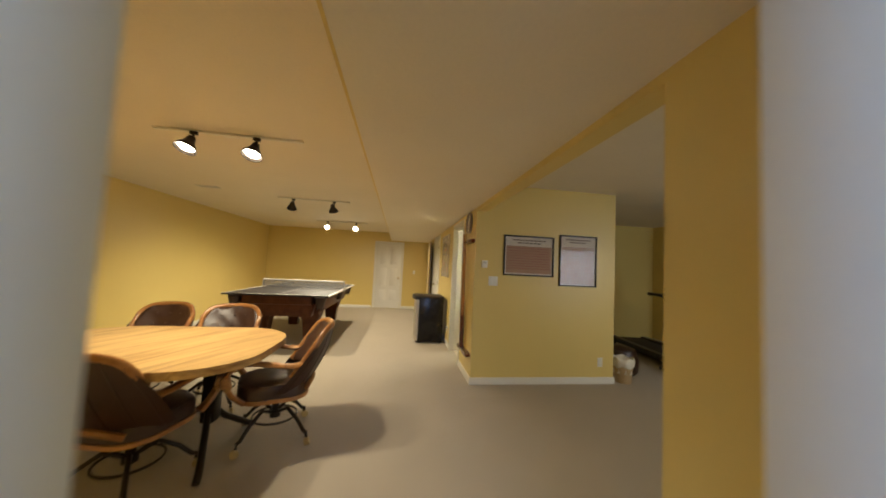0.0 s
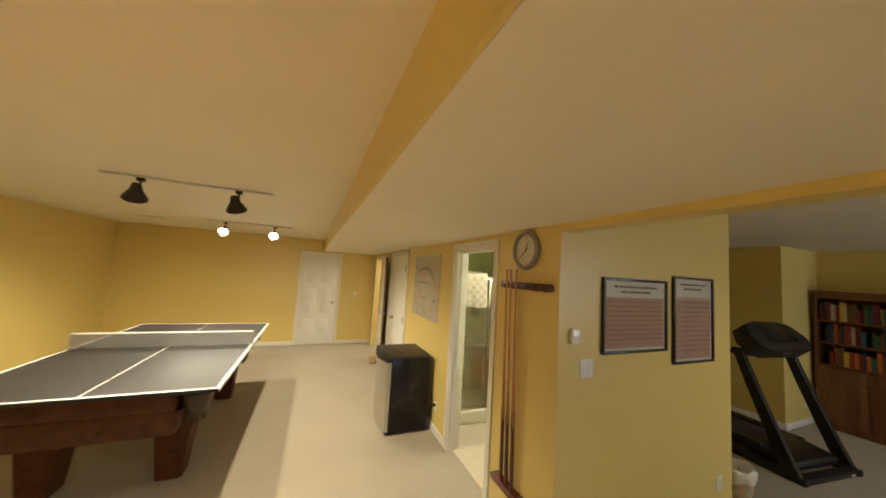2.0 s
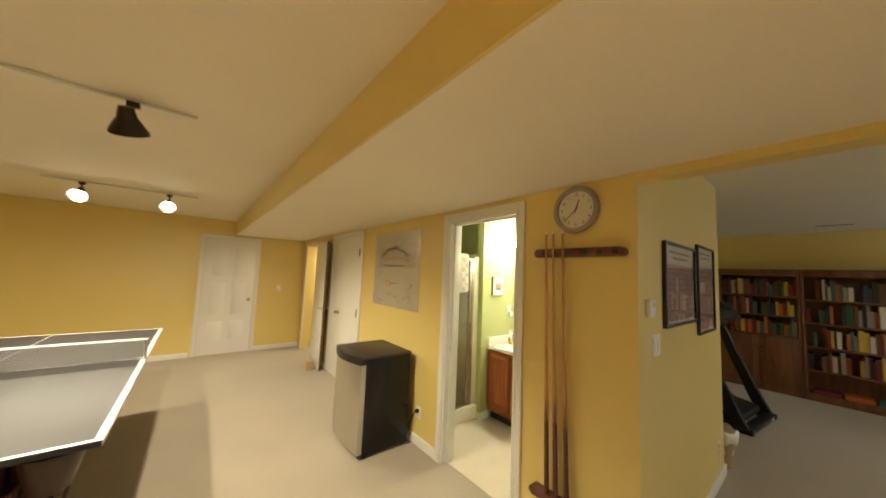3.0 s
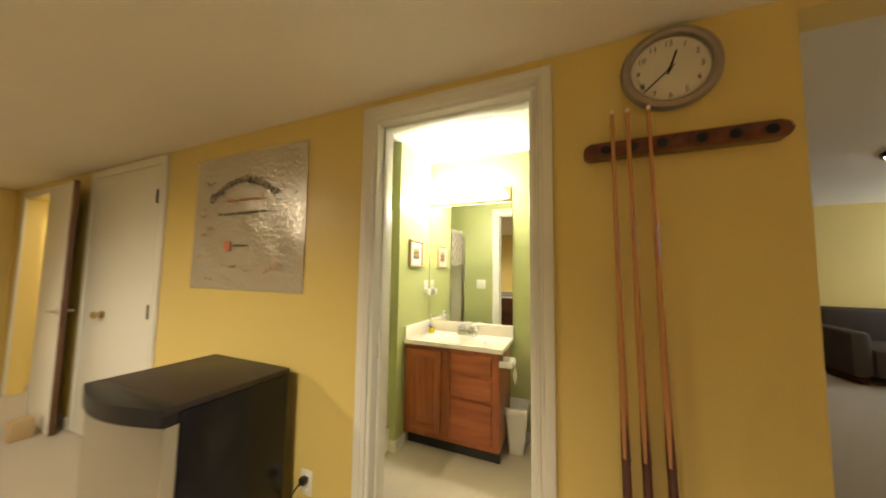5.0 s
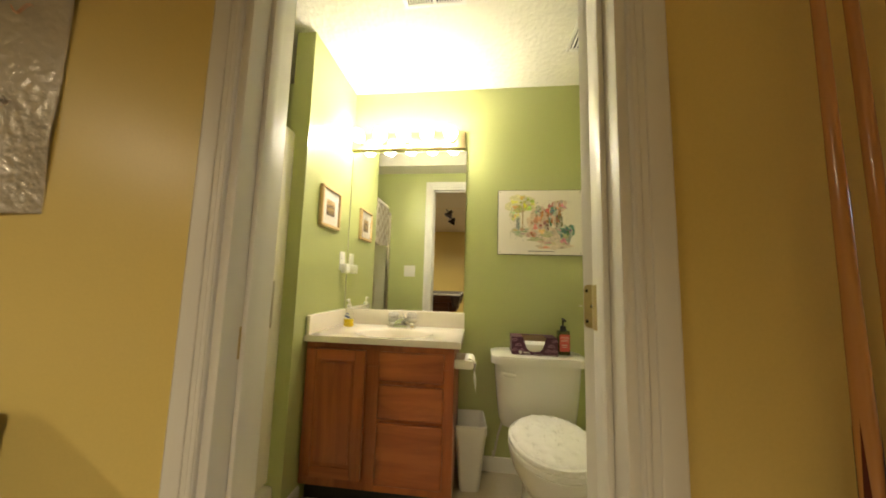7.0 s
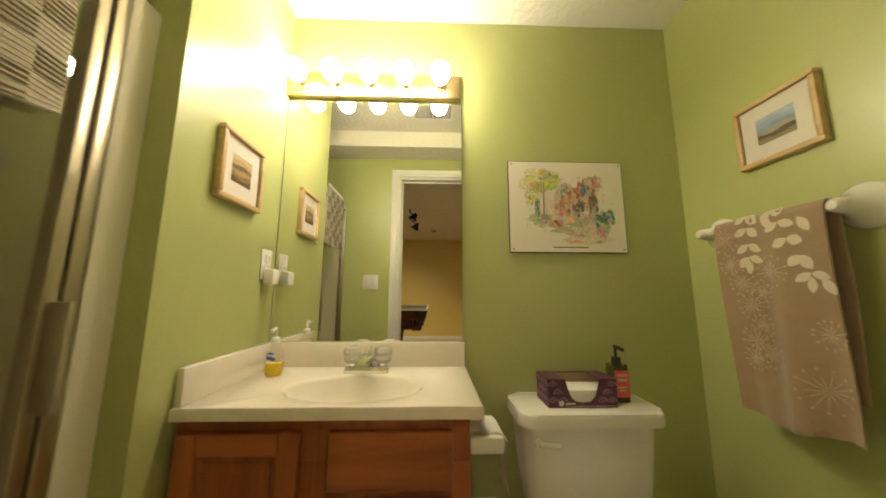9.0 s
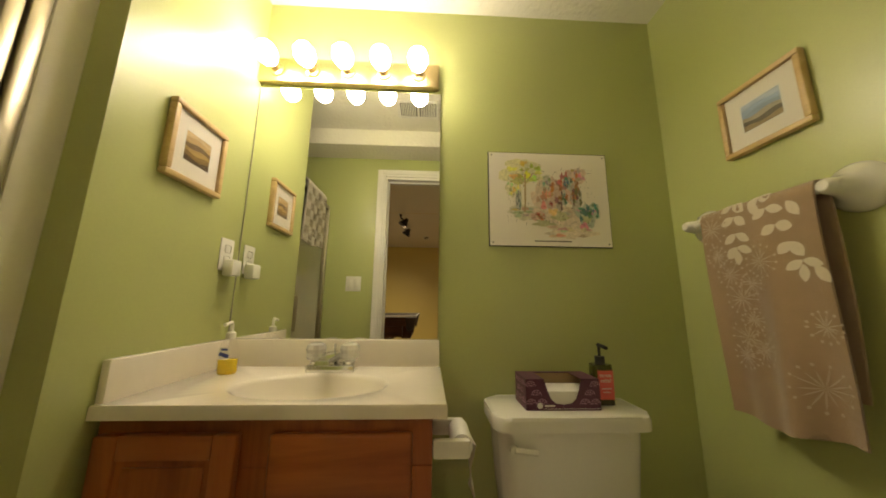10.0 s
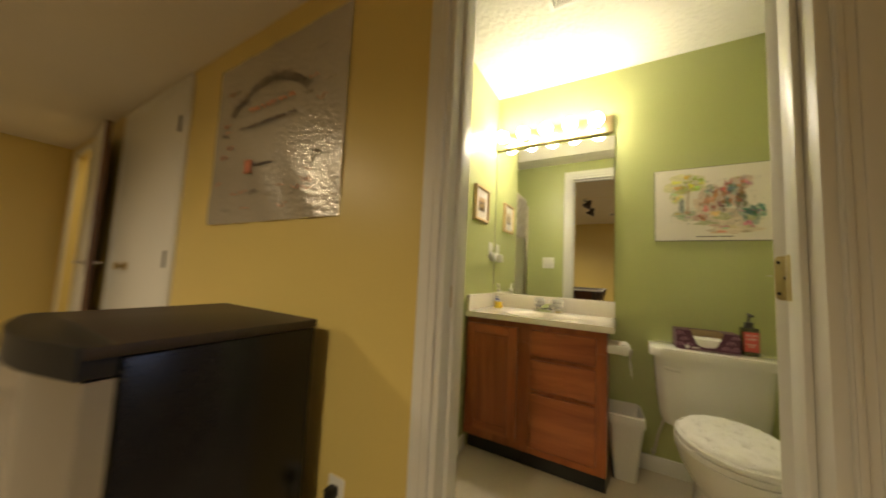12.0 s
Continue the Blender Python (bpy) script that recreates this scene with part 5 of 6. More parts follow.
for k in range(5):
    u = -.295 + .148 * k
    part("socket", turned(lathe([(.03, .0), (.03, .006), (.019, .012), (.018, .045)], 16), pose(u, .0, .03)), BRASS, lb, "brass socket")
    part("bulb", turned(lathe([(.014, -.035), (.02, -.022), (.032, -.008), (.039, .014), (.040, .028), (.034, .052), (.02, .066), (0, .07)], 24), pose(u, .0, .095)), GLOW, lb, "lit frosted globe bulb")

# street print, unframed board with clips
ar = hung("street_print", (XBL, 5.676, 1.252), "-x", "mounted watercolour print of a brick street", "picture")
W, H = .497, .397
part("edge", bx(-.003, W + .003, -.003, H + .003, 0, .008, .001), BLACKFRAME, ar, "thin black edge")
part("board", bx(0, W, 0, H, .008, .0095), MATBOARD, ar, "cream print board")


def blotch(u, v, ru, rv, colour, seed, z, name="paint_patch", rough=.25, n=26):
    """An uneven patch of printed watercolour."""
    r = random.Random(seed)
    p = [r.uniform(0, 6.3) for _ in range(4)]
    bm = bmesh.new()
    vs = []
    for k in range(n):
        a = 2 * math.pi * k / n
        f = 1 + rough * (.5 * math.sin(3 * a + p[0]) + .4 * math.sin(5 * a + p[1]) + .35 * math.sin(9 * a + p[2]) + .2 * math.sin(13 * a + p[3]))
        vs.append(bm.verts.new((u + ru * f * math.cos(a), v + rv * f * math.sin(a), z)))
    bm.faces.new(vs)
    key = "watercolour_%d_%d_%d" % tuple(int(c * 100) for c in colour)
    m = bpy.data.materials.get(key) or mat(key, colour, .8, var=.35, scale=30, fine=120)
    return part(name, bm, m, ar)


for k, (u, v, ru, rv, c) in enumerate((
        (.13, .31, .085, .055, (.66, .62, .16)), (.10, .25, .03, .05, (.60, .56, .25)), (.17, .33, .05, .035, (.52, .52, .18)),
        (.15, .14, .075, .03, (.50, .48, .30)), (.30, .12, .14, .05, (.64, .46, .34)), (.33, .06, .10, .028, (.66, .50, .36)),
        (.22, .21, .045, .06, (.60, .40, .28)), (.28, .23, .035, .06, (.52, .24, .16)), (.34, .25, .045, .075, (.50, .20, .13)), (.37, .30, .04, .035, (.62, .36, .28)),
        (.36, .20, .025, .055, (.20, .16, .14)), (.33, .27, .02, .03, (.12, .26, .22)), (.40, .13, .04, .05, (.10, .24, .18)), (.43, .15, .025, .035, (.16, .32, .24)),
        (.12, .19, .012, .045, (.15, .22, .20)), (.20, .12, .03, .022, (.58, .16, .11)), (.29, .17, .014, .025, (.20, .10, .08)), (.25, .17, .012, .02, (.40, .12, .10)),
        (.24, .27, .02, .03, (.30, .30, .22)), (.31, .20, .012, .035, (.10, .16, .15)))):
    pale = tuple(.5 * q + .5 * p for q, p in zip(c, (.82, .78, .68)))
    blotch(u, v, ru, rv, pale, k + 11, .0097 + .00006 * k)
    rr = random.Random(k + 70)
    for j in range(9):
        shade = tuple(min(1, q * rr.choice((.75, 1.0, 1.25))) for q in c)
        blotch(u + rr.uniform(-.75, .75) * ru, v + rr.uniform(-.75, .75) * rv, ru * rr.uniform(.12, .3), rv * rr.uniform(.12, .34), tuple(round(q, 1) * .8 + q * .2 for q in shade), 31 * k + j, .0110 + .00006 * k + .000004 * j, "brush_mark", .45, 14)
bm = bmesh.new()
r = random.Random(9)
for k in range(150):
    u, v = r.uniform(.07, .45), r.uniform(.08, .33)
    l = r.uniform(.004, .022)
    up = r.random() < .6
    bx(u, u + (.0007 if up else l), v, v + (l if up else .0007), .0125, .0127, bm=bm)
tagged(part("pen_hatching", bm, INK, ar, "fine ink lines"), kind="stuff")
for u0, u1, v0, v1, w_ in ((.145, .150, .14, .30, .0035), (.150, .185, .26, .31, .0018), (.146, .115, .25, .31, .0018)):
    part("tree_trunk", tube([(u0, v0, .0122), ((u0 + u1) / 2, (v0 + v1) / 2, .0122), (u1, v1, .0122)], w_, 5, flat=.1), WICKER, ar, "painted brown trunk")
part("caption_line", join(bx(.18, .27, .018, .022, .0095, .0099), bx(.275, .33, .018, .022, .0095, .0099)), INK, ar, "small caption")
for u in (.012, W - .012):
    for v in (.012, H - .012):
        part("pin", turned(lathe([(.003, 0), (.003, .002), (0, .003)], 8), pose(u, v, .0095)), INK, ar)


def photo(at, facing, w, h, colours, label, tilt=0.0):
    """A small photograph in a mat and a pale wooden frame; colours from bottom to top."""
    ob = hung("framed_photo", at, facing, label, "picture frame", "beach photographs", tilt=tilt)
    f = .017
    bm = bx(0, w, 0, f, 0, .024, .004)
    bx(0, w, h - f, h, 0, .024, .004, bm)
    bx(0, f, f, h - f, 0, .024, .004, bm)
    bx(w - f, w, f, h - f, 0, .024, .004, bm)
    part("frame", bm, PINE, ob, "pale wooden frame")
    part("mat_board", bx(f, w - f, f, h - f, .004, .012), MATBOARD, ob, "white mat board")
    u0, u1, v0, v1 = w * .27, w * .73, h * .30, h * .70
    part("mat_edge", bx(u0 - .006, u1 + .006, v0 - .006, v1 + .006, .012, .0122), PAPER, ob)
    n = len(colours)
    for k, c in enumerate(colours):
        key = "photo_%d_%d_%d" % tuple(int(q * 200) for q in c)
        m = bpy.data.materials.get(key) or mat(key, c, .4, var=.25, scale=25, fine=80, stretch=(1, 3, 1))
        a, b = v0 + (v1 - v0) * k / n, v0 + (v1 - v0) * (k + 1) / n
        bm = bmesh.new()
        pts = []
        for i in range(11):
            pts.append((u0 + (u1 - u0) * i / 10, a + (.25 * (b - a) * math.sin(i * .7 + k) if k else 0)))
        top = [(u0 + (u1 - u0) * i / 10, b + (.25 * (b - a) * math.sin(i * .7 + k + 1) if k < n - 1 else 0)) for i in range(10, -1, -1)]
        bm.faces.new([bm.verts.new((x, y, .0125)) for x, y in pts + top])
        part("photo_band", bm, m, ob)
    g = part("glass", bx(f, w - f, f, h - f, .016, .017), PANE, ob, "clear glass")
    g.visible_shadow = False


photo((2.118, YBL, 1.357), "-y", .218, .225, [(.10, .06, .03), (.25, .15, .05), (.42, .28, .10), (.20, .13, .07), (.55, .36, .16), (.62, .46, .25)], "pale wood frame with a sunset beach photograph")
photo((2.236, YTL, 1.500), "+y", .236, .220, [(.30, .22, .12), (.12, .10, .07), (.42, .36, .26), (.30, .38, .50), (.35, .46, .62), (.48, .56, .66)], "pale wood frame with a dune and sea photograph")

# outlet with plug-in warmer beside the mirror
ol = plate((2.435, YBL, 1.185), "-y", "white outlet with a plugged-in night light", "outlet", name="wall_outlet")
part("plug_in_light", bx(-.022, .030, -.075, -.018, .006, .045, .008), PLASTIC, ol, "white plug-in night light")

# towel bar and towel
tb = hung("towel_bar", (0, YTL, 0), "+y", "white ceramic towel bar on the green wall", "towel bar")
for u in (-1.960, -2.345):
    bm = turned(lathe([(.060, 0), (.059, .010), (.050, .022), (.034, .036), (.025, .052), (.021, .072), (.018, .092), (.012, .100), (0, .102)], 24), pose(u, 1.30, 0))
    part("bracket", bm, PORCELAIN, tb, "white ceramic bracket")
part("rod", tube([(-2.367, 1.30, .075), (-1.940, 1.30, .075)], .010, 12), PORCELAIN, tb)


def hanging(nu, nv, width, front_len, back_len, radius, seed, wave=.012, taper=0.0, thick=.006):
    """A cloth folded over a bar along x, bar at the origin: front hangs at +z out of the wall. Returns surface points f(i, j) too."""
    r = random.Random(seed)
    ph = [r.uniform(0, 6.3) for _ in range(4)]
    total = front_len + back_len
    def f(i, j, off=0.0):
        u = i / nu
        s = total * j / nv - back_len
        fall = max(0.0, abs(s) - .03)
        x = (u - .5) * width * (1 - taper * fall) + .006 * math.sin(7 * s + ph[3])
        ripple = wave * fall * 2.2 * (math.sin(9 * u + ph[0] + 2 * s) + .5 * math.sin(17 * u + ph[1]))
        rad = radius + off
        if s > .03:
            return (x, -(s - .03) + .010 * math.sin(6 * u + ph[2]) * (s > front_len * .95), rad + ripple)
        if s < -.03:
            return (x, -(-s - .03), -rad + ripple * .3)
        a = s / .03 * math.pi / 2
        return (x, rad * math.cos(a), rad * math.sin(a))
    bm = bmesh.new()
    sides = []
    for off in (0.0, thick):
        sides.append([[bm.verts.new(f(i, j, off)) for i in range(nu + 1)] for j in range(nv + 1)])
    for k, g in enumerate(sides):
        for j in range(nv):
            for i in range(nu):
                q = (g[j][i], g[j][i + 1], g[j + 1][i + 1], g[j + 1][i])
                bm.faces.new(q if k else q[::-1])
    a, b = sides
    for j in range(nv):
        bm.faces.new((a[j][0], a[j + 1][0], b[j + 1][0], b[j][0]))
        bm.faces.new((a[j + 1][nu], a[j][nu], b[j][nu], b[j + 1][nu]))
    for i in range(nu):
        bm.faces.new((a[0][i + 1], a[0][i], b[0][i], b[0][i + 1]))
        bm.faces.new((a[nv][i], a[nv][i + 1], b[nv][i + 1], b[nv][i]))
    return bm, f, total


tw = hung("hand_towel", (2.127, YTL + .075, 1.305), "+y", "taupe hand towel with ivory leaf pattern on the towel bar", "towel")
FAINT = mat("pale_taupe_terry", (0.52, 0.41, 0.29), 0.95, var=0.10, scale=40, fine=420, bump=0.7, dist=0.004, sheen=0.4)
NU, NV, FL, BL = 28, 60, .62, .52
bm, surf, total = hanging(NU, NV, .305, FL, BL, .016, 3, .014, .18)
part("cloth", bm, TAUPE, tw, "", 80)


def leaf_patch(u, s, length, width, angle, name="leaf_motif", material=None, n=10):
    """A leaf woven into the front of the towel; u across (0 to 1), s metres below the bar."""
    bm = bmesh.new()
    vs = []
    for k in range(2 * n):
        t = k / n if k < n else 2 - k / n
        side = 1 if k < n else -1
        w_ = width * math.sin(math.pi * t) ** .8 * side * .5
        a = radians(angle)
        du, ds = length * t * math.cos(a) - w_ * math.sin(a), length * t * math.sin(a) + w_ * math.cos(a)
        uu, ss = u + du / .315, s + ds
        p = surf(uu * NU, (ss + BL) / total * NV, .0085)
        vs.append(bm.verts.new(p))
    bm.faces.new(vs)
    return part(name, bm, material or IVORY, tw)


r = random.Random(6)
# two hanging leaf sprays in ivory
for stem in (((.36, .01), (.37, .05), (.36, .10), (.35, .14)), ((.60, .01), (.66, .05), (.72, .10), (.80, .15), (.86, .20))):
    for k, (u, s) in enumerate(stem):
        for side in (-1, 1):
            leaf_patch(u, s, r.uniform(.034, .050), r.uniform(.022, .030), 90 + side * r.uniform(30, 75))
    leaf_patch(stem[-1][0], stem[-1][1] + .01, .044, .022, 96)
for u, s in ((.52, .02), (.82, .045), (.93, .215)):
    leaf_patch(u, s, .05, .026, 60)
# fine seed heads, tone on tone
for u, s, size in ((.12, .07, .05), (.55, .19, .045), (.24, .22, .04), (.30, .29, .045), (.42, .25, .03), (.28, .40, .05), (.40, .43, .04), (.22, .45, .035), (.80, .50, .055), (.14, .16, .03), (.36, .35, .03), (.90, .36, .035)):
    for q in range(13):
        a = q * 27.7 + 15 * r.random()
        leaf_patch(u, s, size * r.uniform(.7, 1.0), .0034, a, "seed_head", FAINT, 4)
        tip = size * .9
        leaf_patch(u + tip * math.cos(radians(a)) / .315, s + tip * math.sin(radians(a)), .009, .007, a, "seed_head", FAINT, 4)

# toilet
to = thing("toilet", (0, 5.475, 0), "white toilet with a fluffy white lid cover", "toilet")
bm = bmesh.new()
rings = []
for z, x0, x1, hw in ((.33, 2.325, 2.495, .185), (.37, 2.315, 2.497, .20), (.47, 2.305, 2.498, .21), (.63, 2.298, 2.498, .222), (.658, 2.297, 2.498, .223)):
    rings.append([bm.verts.new((x, y, z)) for x, y in rounded(x0, x1, -hw, hw, .045, 6)])
for r0, r1 in zip(rings, rings[1:]):
    for k in range(len(r0)):
        bm.faces.new((r0[k], r0[(k + 1) % len(r0)], r1[(k + 1) % len(r0)], r1[k]))
bm.faces.new(rings[0][::-1])
bm.faces.new(rings[-1])
part("tank", bm, PORCELAIN, to, "", 30)
part("tank_lid", slab(rounded(2.268, 2.502, -.243, .243, .05, 8), .658, .699, .014), PORCELAIN, to)
bm = tube([(2.292, .185, .608), (2.280, .185, .608)], .013, 12)
tube([(2.282, .185, .608), (2.278, .12, .602)], .009, 8, bm)
part("flush_lever", bm, PORCELAIN, to, "white flush lever")
bm = bmesh.new()
rings = []
for z, cx, rx, ry in ((.0065, 2.19, .21, .105), (.06, 2.185, .20, .10), (.16, 2.17, .19, .095), (.24, 2.10, .22, .125), (.32, 2.055, .25, .165), (.375, 2.035, .252, .180), (.395, 2.03, .252, .181)):
    rings.append([bm.verts.new((x, y, z)) for x, y in oval(cx, 0, rx, ry, 32)])
for r0, r1 in zip(rings, rings[1:]):
    for k in range(32):
        bm.faces.new((r0[k], r0[(k + 1) % 32], r1[(k + 1) % 32], r1[k]))
bm.faces.new(rings[0][::-1])
bm.faces.new(rings[-1])
part("bowl", bm, PORCELAIN, to, "", 40)
part("seat", slab(oval(2.012, 0, .225, .182, 32), .397, .415, .006), PORCELAIN, to)
part("lid", slab(oval(2.012, 0, .223, .180, 32), .418, .436, .006), PORCELAIN, to)
bm = bmesh.new()
r = random.Random(2)
NR, NA = 16, 64
prev = None
for i in range(NR + 1):
    q = i / NR
    ring = []
    for k in range(NA):
        a = 2 * math.pi * k / NA
        rr = q if i else .001
        jit = r.uniform(-.010, .010)
        z = .468 - .030 * q ** 4 + r.uniform(-.003, .003) - (.022 if i == NR else 0)
        ring.append(bm.verts.new((2.010 + (.218 * rr + jit * (i > 0)) * math.cos(a), (.172 * rr + jit * (i > 0)) * math.sin(a), z)))
    if prev:
        for k in range(NA):
            bm.faces.new((prev[k], prev[(k + 1) % NA], ring[(k + 1) % NA], ring[k]))
    prev = ring
cover = part("lid_cover", bm, SHAG, to, "fluffy white shag lid cover", 170)
bm = bmesh.new()
for k in range(4000):
    a, q = r.uniform(0, 6.283), math.sqrt(r.random())
    x, y = 2.010 + .216 * q * math.cos(a), .170 * q * math.sin(a)
    z = .461 - .030 * q ** 4
    d = Vector((math.cos(a) * q + r.uniform(-.6, .6), math.sin(a) * q + r.uniform(-.6, .6), r.uniform(.06, .30))).normalized() * r.uniform(.012, .024)
    if q > .9:
        z -= r.uniform(0, .035)
    o = Vector((x, y, z))
    s = Vector((-d.y, d.x, 0)).normalized() * .0022
    vs = [bm.verts.new(o + s), bm.verts.new(o - s), bm.verts.new(o + d)]
    if s.cross(d).z > 0:
        vs = [vs[1], vs[0], vs[2]]
    bm.faces.new(vs)
tagged(part("shag", bm, SHAG, cover, "", 180), kind="stuff")
part("supply_hose", tube([(2.49, .22, .12), (2.44, .22, .12), (2.40, .20, .25), (2.38, .17, .36)], .006, 6), STEEL, to)

# tissue box
tx = thing("tissue_box", (2.385, 5.49, .700), "purple patterned tissue box with a white tissue", "tissue box")
bm = bmesh.new()
ww, dd, hh = .118, .058, .092
prof = [(-ww, hh), (-.060, hh), (-.050, .058), (-.040, .034), (-.026, .021), (.0, .017), (.026, .021), (.040, .034), (.050, .058), (.060, hh), (ww, hh)]
lowv = [bm.verts.new((-dd, -u, 0)) for u, z in prof]
upv = [bm.verts.new((-dd, -u, z)) for u, z in prof]
for k in range(len(prof) - 1):
    bm.faces.new((lowv[k], lowv[k + 1], upv[k + 1], upv[k]))
part("front_panel", bm, PURPLE, tx, "purple front panel with a scooped opening")
bm = bx(-dd, dd, -ww, -ww + .002, 0, hh)
bx(-dd, dd, ww - .002, ww, 0, hh, bm=bm)
bx(dd - .002, dd, -ww + .002, ww - .002, 0, hh, bm=bm)
bx(-dd + .001, dd - .002, -ww + .002, ww - .002, 0, .003, bm=bm)
part("carton", bm, PURPLE, tx, "purple carton")
bm = bx(-dd, dd - .002, -ww + .002, -.060, hh - .002, hh)
bx(-dd, dd - .002, .060, ww - .002, hh - .002, hh, bm=bm)
bx(dd - .02, dd - .002, -.060, .060, hh - .002, hh, bm=bm)
part("top_panel", bm, PURPLE, tx, "purple top with a wide slot")
part("inner_wall", bx(dd - .006, dd - .003, -ww + .003, ww - .003, .004, hh - .003), WICKER, tx, "brown card inside")
part("tissue", bx(-dd + .004, dd - .008, -ww + .008, ww - .008, .004, .056, .006), PAPER, tx, "stack of white tissues")
for k in range(-4, 5):
    for q in range(3):
        for face in ("front", "side"):
            span = ww if face == "front" else dd
            u, z = k * .034 + (.017 if q % 2 else 0), .018 + q * .026
            slot = .034 + .42 * (z + .013 - .03) if z > .004 else 0
            if abs(u) > span - .015 or face == "front" and abs(u) - .016 < slot:
                continue
            bm = bmesh.new()
            for r1, r0 in ((.0165, .0145), (.0125, .0075), (.0045, .001)):
                def at(r, i):
                    p, h = r * math.cos(math.pi * i / 8), r * math.sin(math.pi * i / 8)
                    return (-dd - .0006, u + p, z + h) if face == "front" else (u + p, ww + .0006, z + h)
                vs = [bm.verts.new(at(r1, i)) for i in range(9)]
                vs2 = [bm.verts.new(at(r0, i)) for i in range(9)]
                for i in range(8):
                    if r1 == .0125 and i % 2:
                        continue
                    bm.faces.new((vs[i], vs[i + 1], vs2[i + 1], vs2[i]))
            part("scallop_print", bm, LILAC, tx)
part("print_bars", join(bx(-dd - .0008, -dd - .0004, .028, .060, .011, .016), bx(-dd - .0008, -dd - .0004, -.116, .062, .0045, .0058)), PAPER, tx, "small white print")
part("white_emblem", turned(lathe([(.009, 0), (0, .0004)], 14), pose(-dd - .0006, .075, .014, 0, -90)), PAPER, tx, "small white emblem")

# lotion bottle
lo = thing("lotion_bottle", (2.40, 5.325, .700), "olive pump bottle with a coral label", "lotion bottle")
part("bottle", slab(rounded(-.028, .028, -.031, .031, .012, 5), 0, .125, .014), OLIVE, lo)
part("neck", lathe([(.018, .118), (.016, .135), (.016, .15), (0, .15)], 14), BLACKPLASTIC, lo)
bm = tube([(0, 0, .15), (0, 0, .185)], .005, 8)
tube([(.004, 0, .187), (-.045, 0, .182)], .0065, 8, bm)
part("pump", bm, BLACKPLASTIC, lo, "black pump")
part("label", bx(-.0288, -.0280, -.026, .026, .018, .108), CORAL, lo, "coral label with pale writing")
bm = turned(letters("stress\nrelief", .017), FACE["-x"])
part("label_text", turned(bm, pose(-.0293, 0, .085)), PAPER, lo, "pale lettering")
part("label_text_small", join(bx(-.0294, -.0289, -.016, .016, .05, .053), bx(-.0294, -.0289, -.012, .012, .04, .042)), PAPER, lo)

# toilet paper on the cabinet's side
hp = thing("toilet_paper_holder", (2.17, 5.90, .69), "white holder with a toilet paper roll on the cabinet side", "paper holder")
for s in (-1, 1):
    part("arm", bx(s * .066 - .011, s * .066 + .011, -.088, 0, -.020, .022, .008), PLASTIC, hp)
part("spindle", tube([(-.06, -.07, 0), (.06, -.07, 0)], .009, 10), DARK, hp)
rl = part("roll", turned(lathe([(.019, -.052), (.026, -.052), (.026, .052), (.019, .052)], 24), pose(0, -.07, 0, 0, 90)), PAPER, hp, "white paper roll")
bm = bmesh.new()
cols = [[bm.verts.new((-.05 + .1 * i / 4, -.07 - .027 * math.sin(j * .3 + .2) if j < 5 else -.097 + .007 * math.sin(j + i * .4), .027 * math.cos(j * .3 + .2) if j < 5 else .0 - (j - 5) * .022)) for i in range(5)] for j in range(12)]
for j in range(11):
    for i in range(4):
        bm.faces.new((cols[j][i], cols[j][i + 1], cols[j + 1][i + 1], cols[j + 1][i]))
part("loose_sheet", bm, PAPER, rl)

# waste bin
bn = thing("bathroom_bin", (2.389, 5.828, .0065), "small white open plastic bathroom bin", "waste bin", turn=4)
bm = bmesh.new()
rings = []
for z, a, b in ((0, .078, .050), (.01, .082, .053), (.27, .104, .080), (.285, .112, .087), (.325, .110, .085), (.33, .104, .079), (.27, .098, .072), (.03, .074, .046)):
    rings.append([bm.verts.new((x, y, z)) for x, y in rounded(-a, a, -b, b, .02, 4)])
for r0, r1 in zip(rings, rings[1:]):
    for k in range(len(r0)):
        bm.faces.new((r0[k], r0[(k + 1) % len(r0)], r1[(k + 1) % len(r0)], r1[k]))
bm.faces.new(rings[0][::-1])
bm.faces.new(rings[-1])
part("bucket", bm, PLASTIC, bn)

# exhaust grille
ex = register((1.784, 6.009, ZB), 0.19, 0.284, "white exhaust fan grille on the bathroom ceiling", "", 0)
part("middle_bar", bx(-.075, .075, -.008, .008, -.012, -.003, .002), PLASTIC, ex)
for s in (-1, 1):
    for k in range(9):
        part("slat", turned(bx(-.073, .073, -.0035, .0035, -.001, .001), pose(0, s * (.020 + k * .0115), -.007, 30)), PLASTIC, ex)

register((2.112, 5.238, ZB), 0.20, 0.215, "white ceiling register in the bathroom", "ceiling registers", 9, PLASTIC)

# shower stall
st = thing("shower_stall", (0, 0, 0), "cream plastic shower stall behind a framed glass door", "shower")
x0, x1, y0, y1 = XWL + TW + .012, 1.985, YBL + .06, 7.515
part("pan", bx(x0, x1 + .30, y0 + .06, y1, .0065, .08, .01), SURROUND, st)
part("curb", bx(x0, x1, y0 - .02, y0 + .09, .0065, .16, .02), SURROUND, st)
bm = bx(x0, x1 + .30, y1 - .02, y1, .08, 1.86, .006)
bx(x1 + .285, x1 + .305, y0 + .05, y1 - .02, .08, 1.86, .006, bm)
bx(x0, x0 + .015, y0 + .05, y1 - .02, .08, 1.86, .006, bm)
part("surround", bm, SURROUND, st)
part("corner_post", bx(1.905, 1.992, y0 + .01, y0 + .06, .1605, 1.80, .018), SURROUND, st, "rounded cream edge post")
part("ledge", bx(x0 + .1, x1 + .284, y1 - .13, y1 - .02, .72, .76, .02), SURROUND, st)
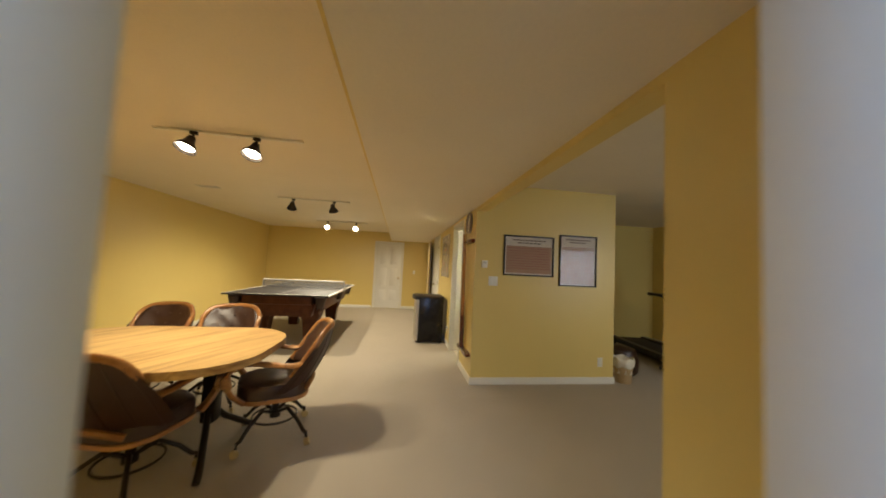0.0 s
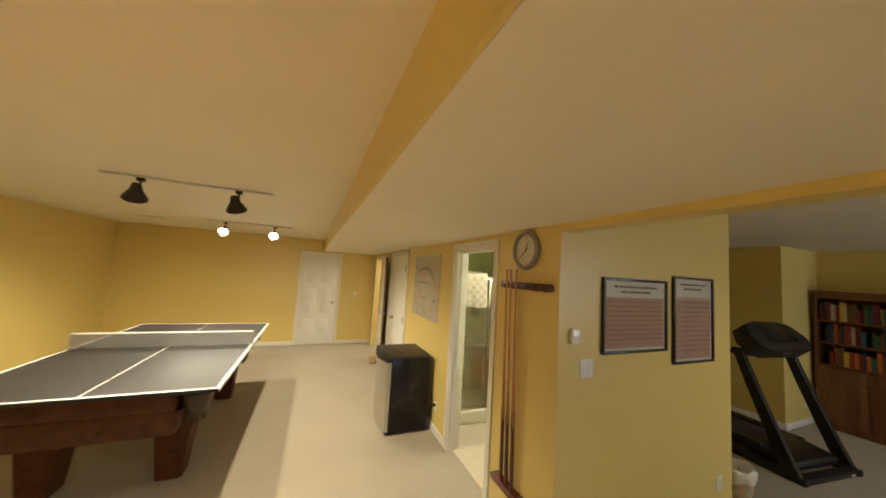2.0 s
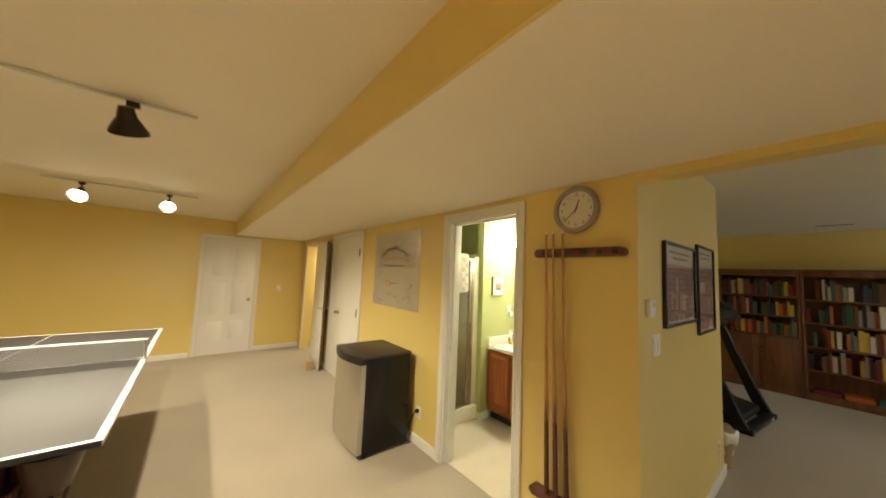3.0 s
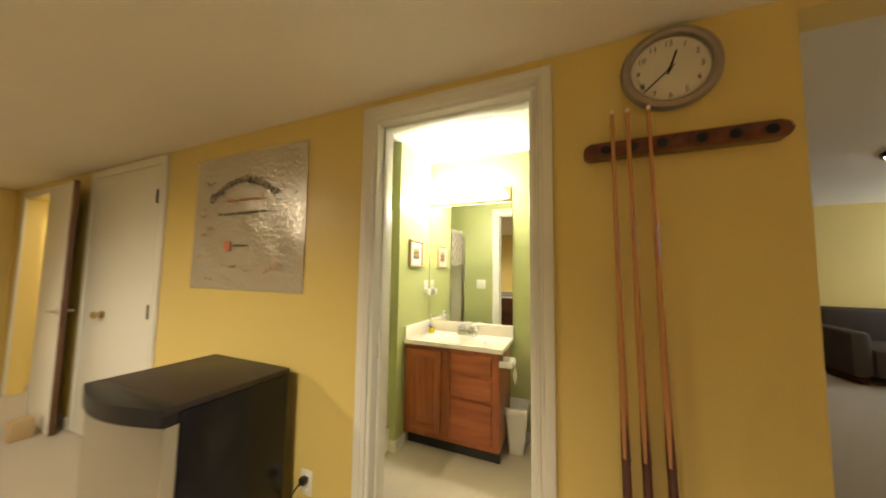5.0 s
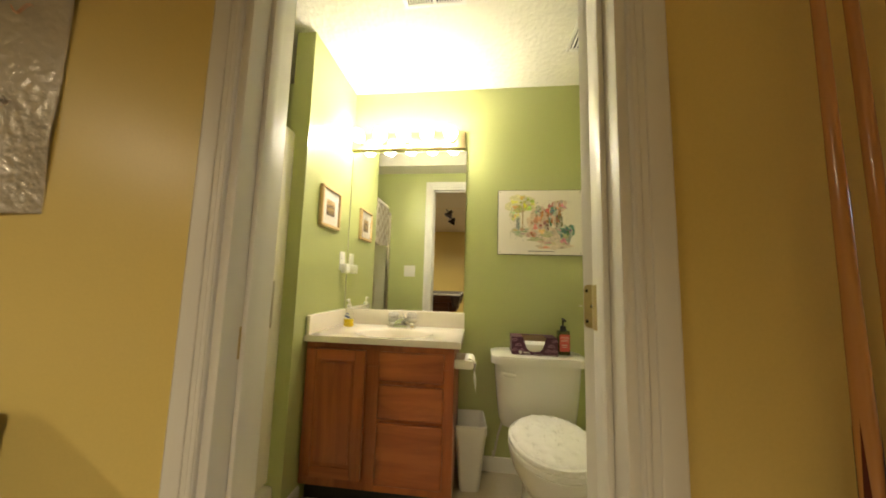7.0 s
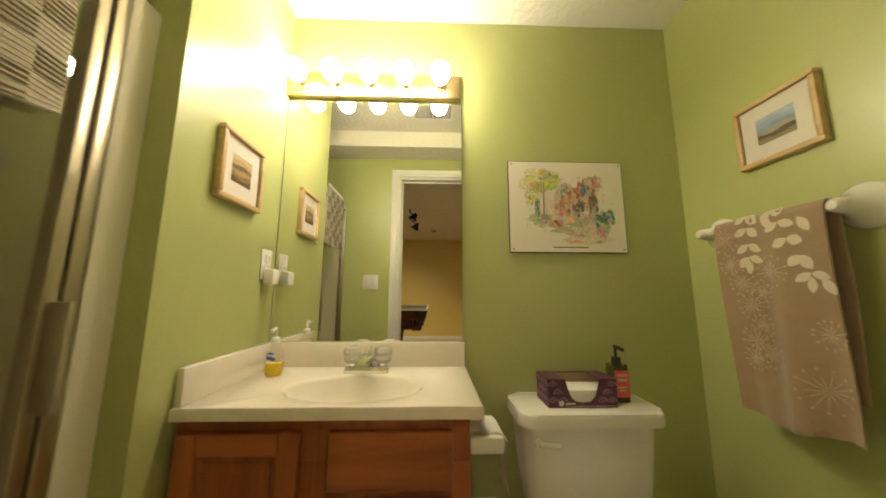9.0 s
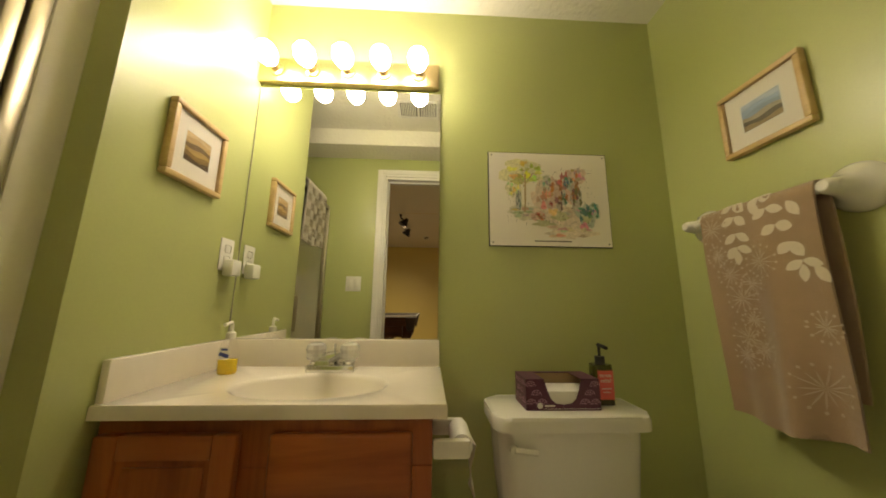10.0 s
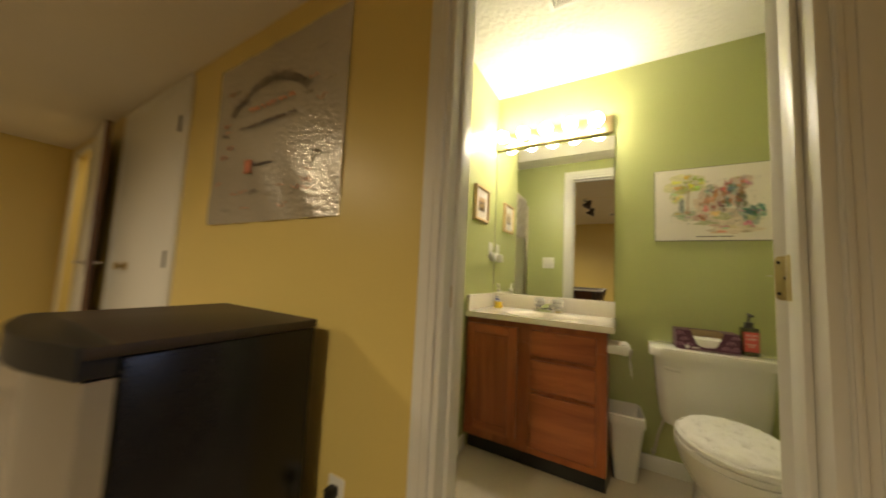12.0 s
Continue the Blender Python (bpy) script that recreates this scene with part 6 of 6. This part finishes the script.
dr = part("door_frame", bx(1.872, 1.903, y0 + .008, y0 + .05, .161, 1.775, .004), SHOWERMETAL, st, "metal jamb")
bm = bx(x0 + .02, 1.871, y0 + .012, y0 + .045, 1.745, 1.775, .004)
bx(x0 + .02, 1.871, y0 + .012, y0 + .045, .161, .19, .004, bm)
bx(x0 + .016, x0 + .045, y0 + .012, y0 + .045, .19, 1.745, .004, bm)
bx(1.842, 1.868, y0 + .012, y0 + .045, .19, 1.745, .004, bm)
part("rail", bm, SHOWERMETAL, st, "metal door rails")
gp = part("glass_panel", bx(x0 + .045, 1.842, y0 + .026, y0 + .031, .19, 1.745), SHOWERGLASS, st, "clear shower glass")
gp.visible_shadow = False
bm = bx(1.85, 1.862, y0 - .03, y0 + .012, .86, 1.06, .004)
part("door_pull", bm, SHOWERMETAL, st, "metal pull")
vl = hung("shower_valve", (2.10, y1 - .02, 1.24), "-y", "round chrome shower valve plate with lever", "shower valve")
part("plate", lathe([(.085, 0), (.084, .006), (.03, .02), (.028, .04), (0, .042)], 28), STEEL, vl)
part("lever", tube([(0, 0, .04), (-.015, -.07, .055)], .010, 8), CHROME, vl)
hd = hung("shower_head", (2.10, y1 - .02, 1.92), "-y", "chrome shower head on a bent arm", "shower fitting")
part("arm", tube([(0, 0, 0), (0, .02, .08), (0, -.02, .16)], .010, 8), CHROME, hd)
part("rose", turned(lathe([(.012, 0), (.02, .02), (.036, .05), (.034, .056), (0, .056)], 18), pose(0, -.02, .155, 50)), CHROME, hd)

for ob in (hd, vl):
    ob.matrix_world = Matrix.Translation(-ROOM) @ ob.matrix_world
    ob.parent = st
    for key in ("category",):
        del ob[key]

bt = hung("shower_towel", (1.635, y0 + .03, 1.79), "-y", "ribbed grey and cream patterned towel over the shower door", "towel")
bm, surf2, total2 = hanging(40, 70, .33, .42, .36, .030, 8, .006, 0.0, .008)
CHECK = mat("ribbed_grey_terry", (0.52, 0.47, 0.37), .95, var=.10, scale=30, fine=200, bump=.6, dist=.004, sheen=.3)
CHECKD = mat("taupe_terry_block", (0.34, 0.285, 0.205), .95, var=.12, scale=30, fine=200, bump=.6, dist=.004, sheen=.3)
part("cloth", bm, CHECK, bt, "", 80)
for j in range(7):
    for i in range(6):
        if (i + j) % 2:
            continue
        s0, s1 = .05 + j * .054, .05 + j * .054 + .05
        for k in range(5):
            sa = s0 + (s1 - s0) * k / 5
            pts = [surf2((i + .06 + .88 * q / 4) / 6 * 40, (sa + .36) / total2 * 70, .010) for q in range(5)]
            part("rib_block", tube(pts, .0035, 5), CHECKD, bt)
for k in range(38):
    s = .04 + k * .0102
    pts = [surf2(40 * q / 8, (s + .36) / total2 * 70, .0075) for q in range(9)]
    part("rib", tube(pts, .0028, 4), CHECK, bt)
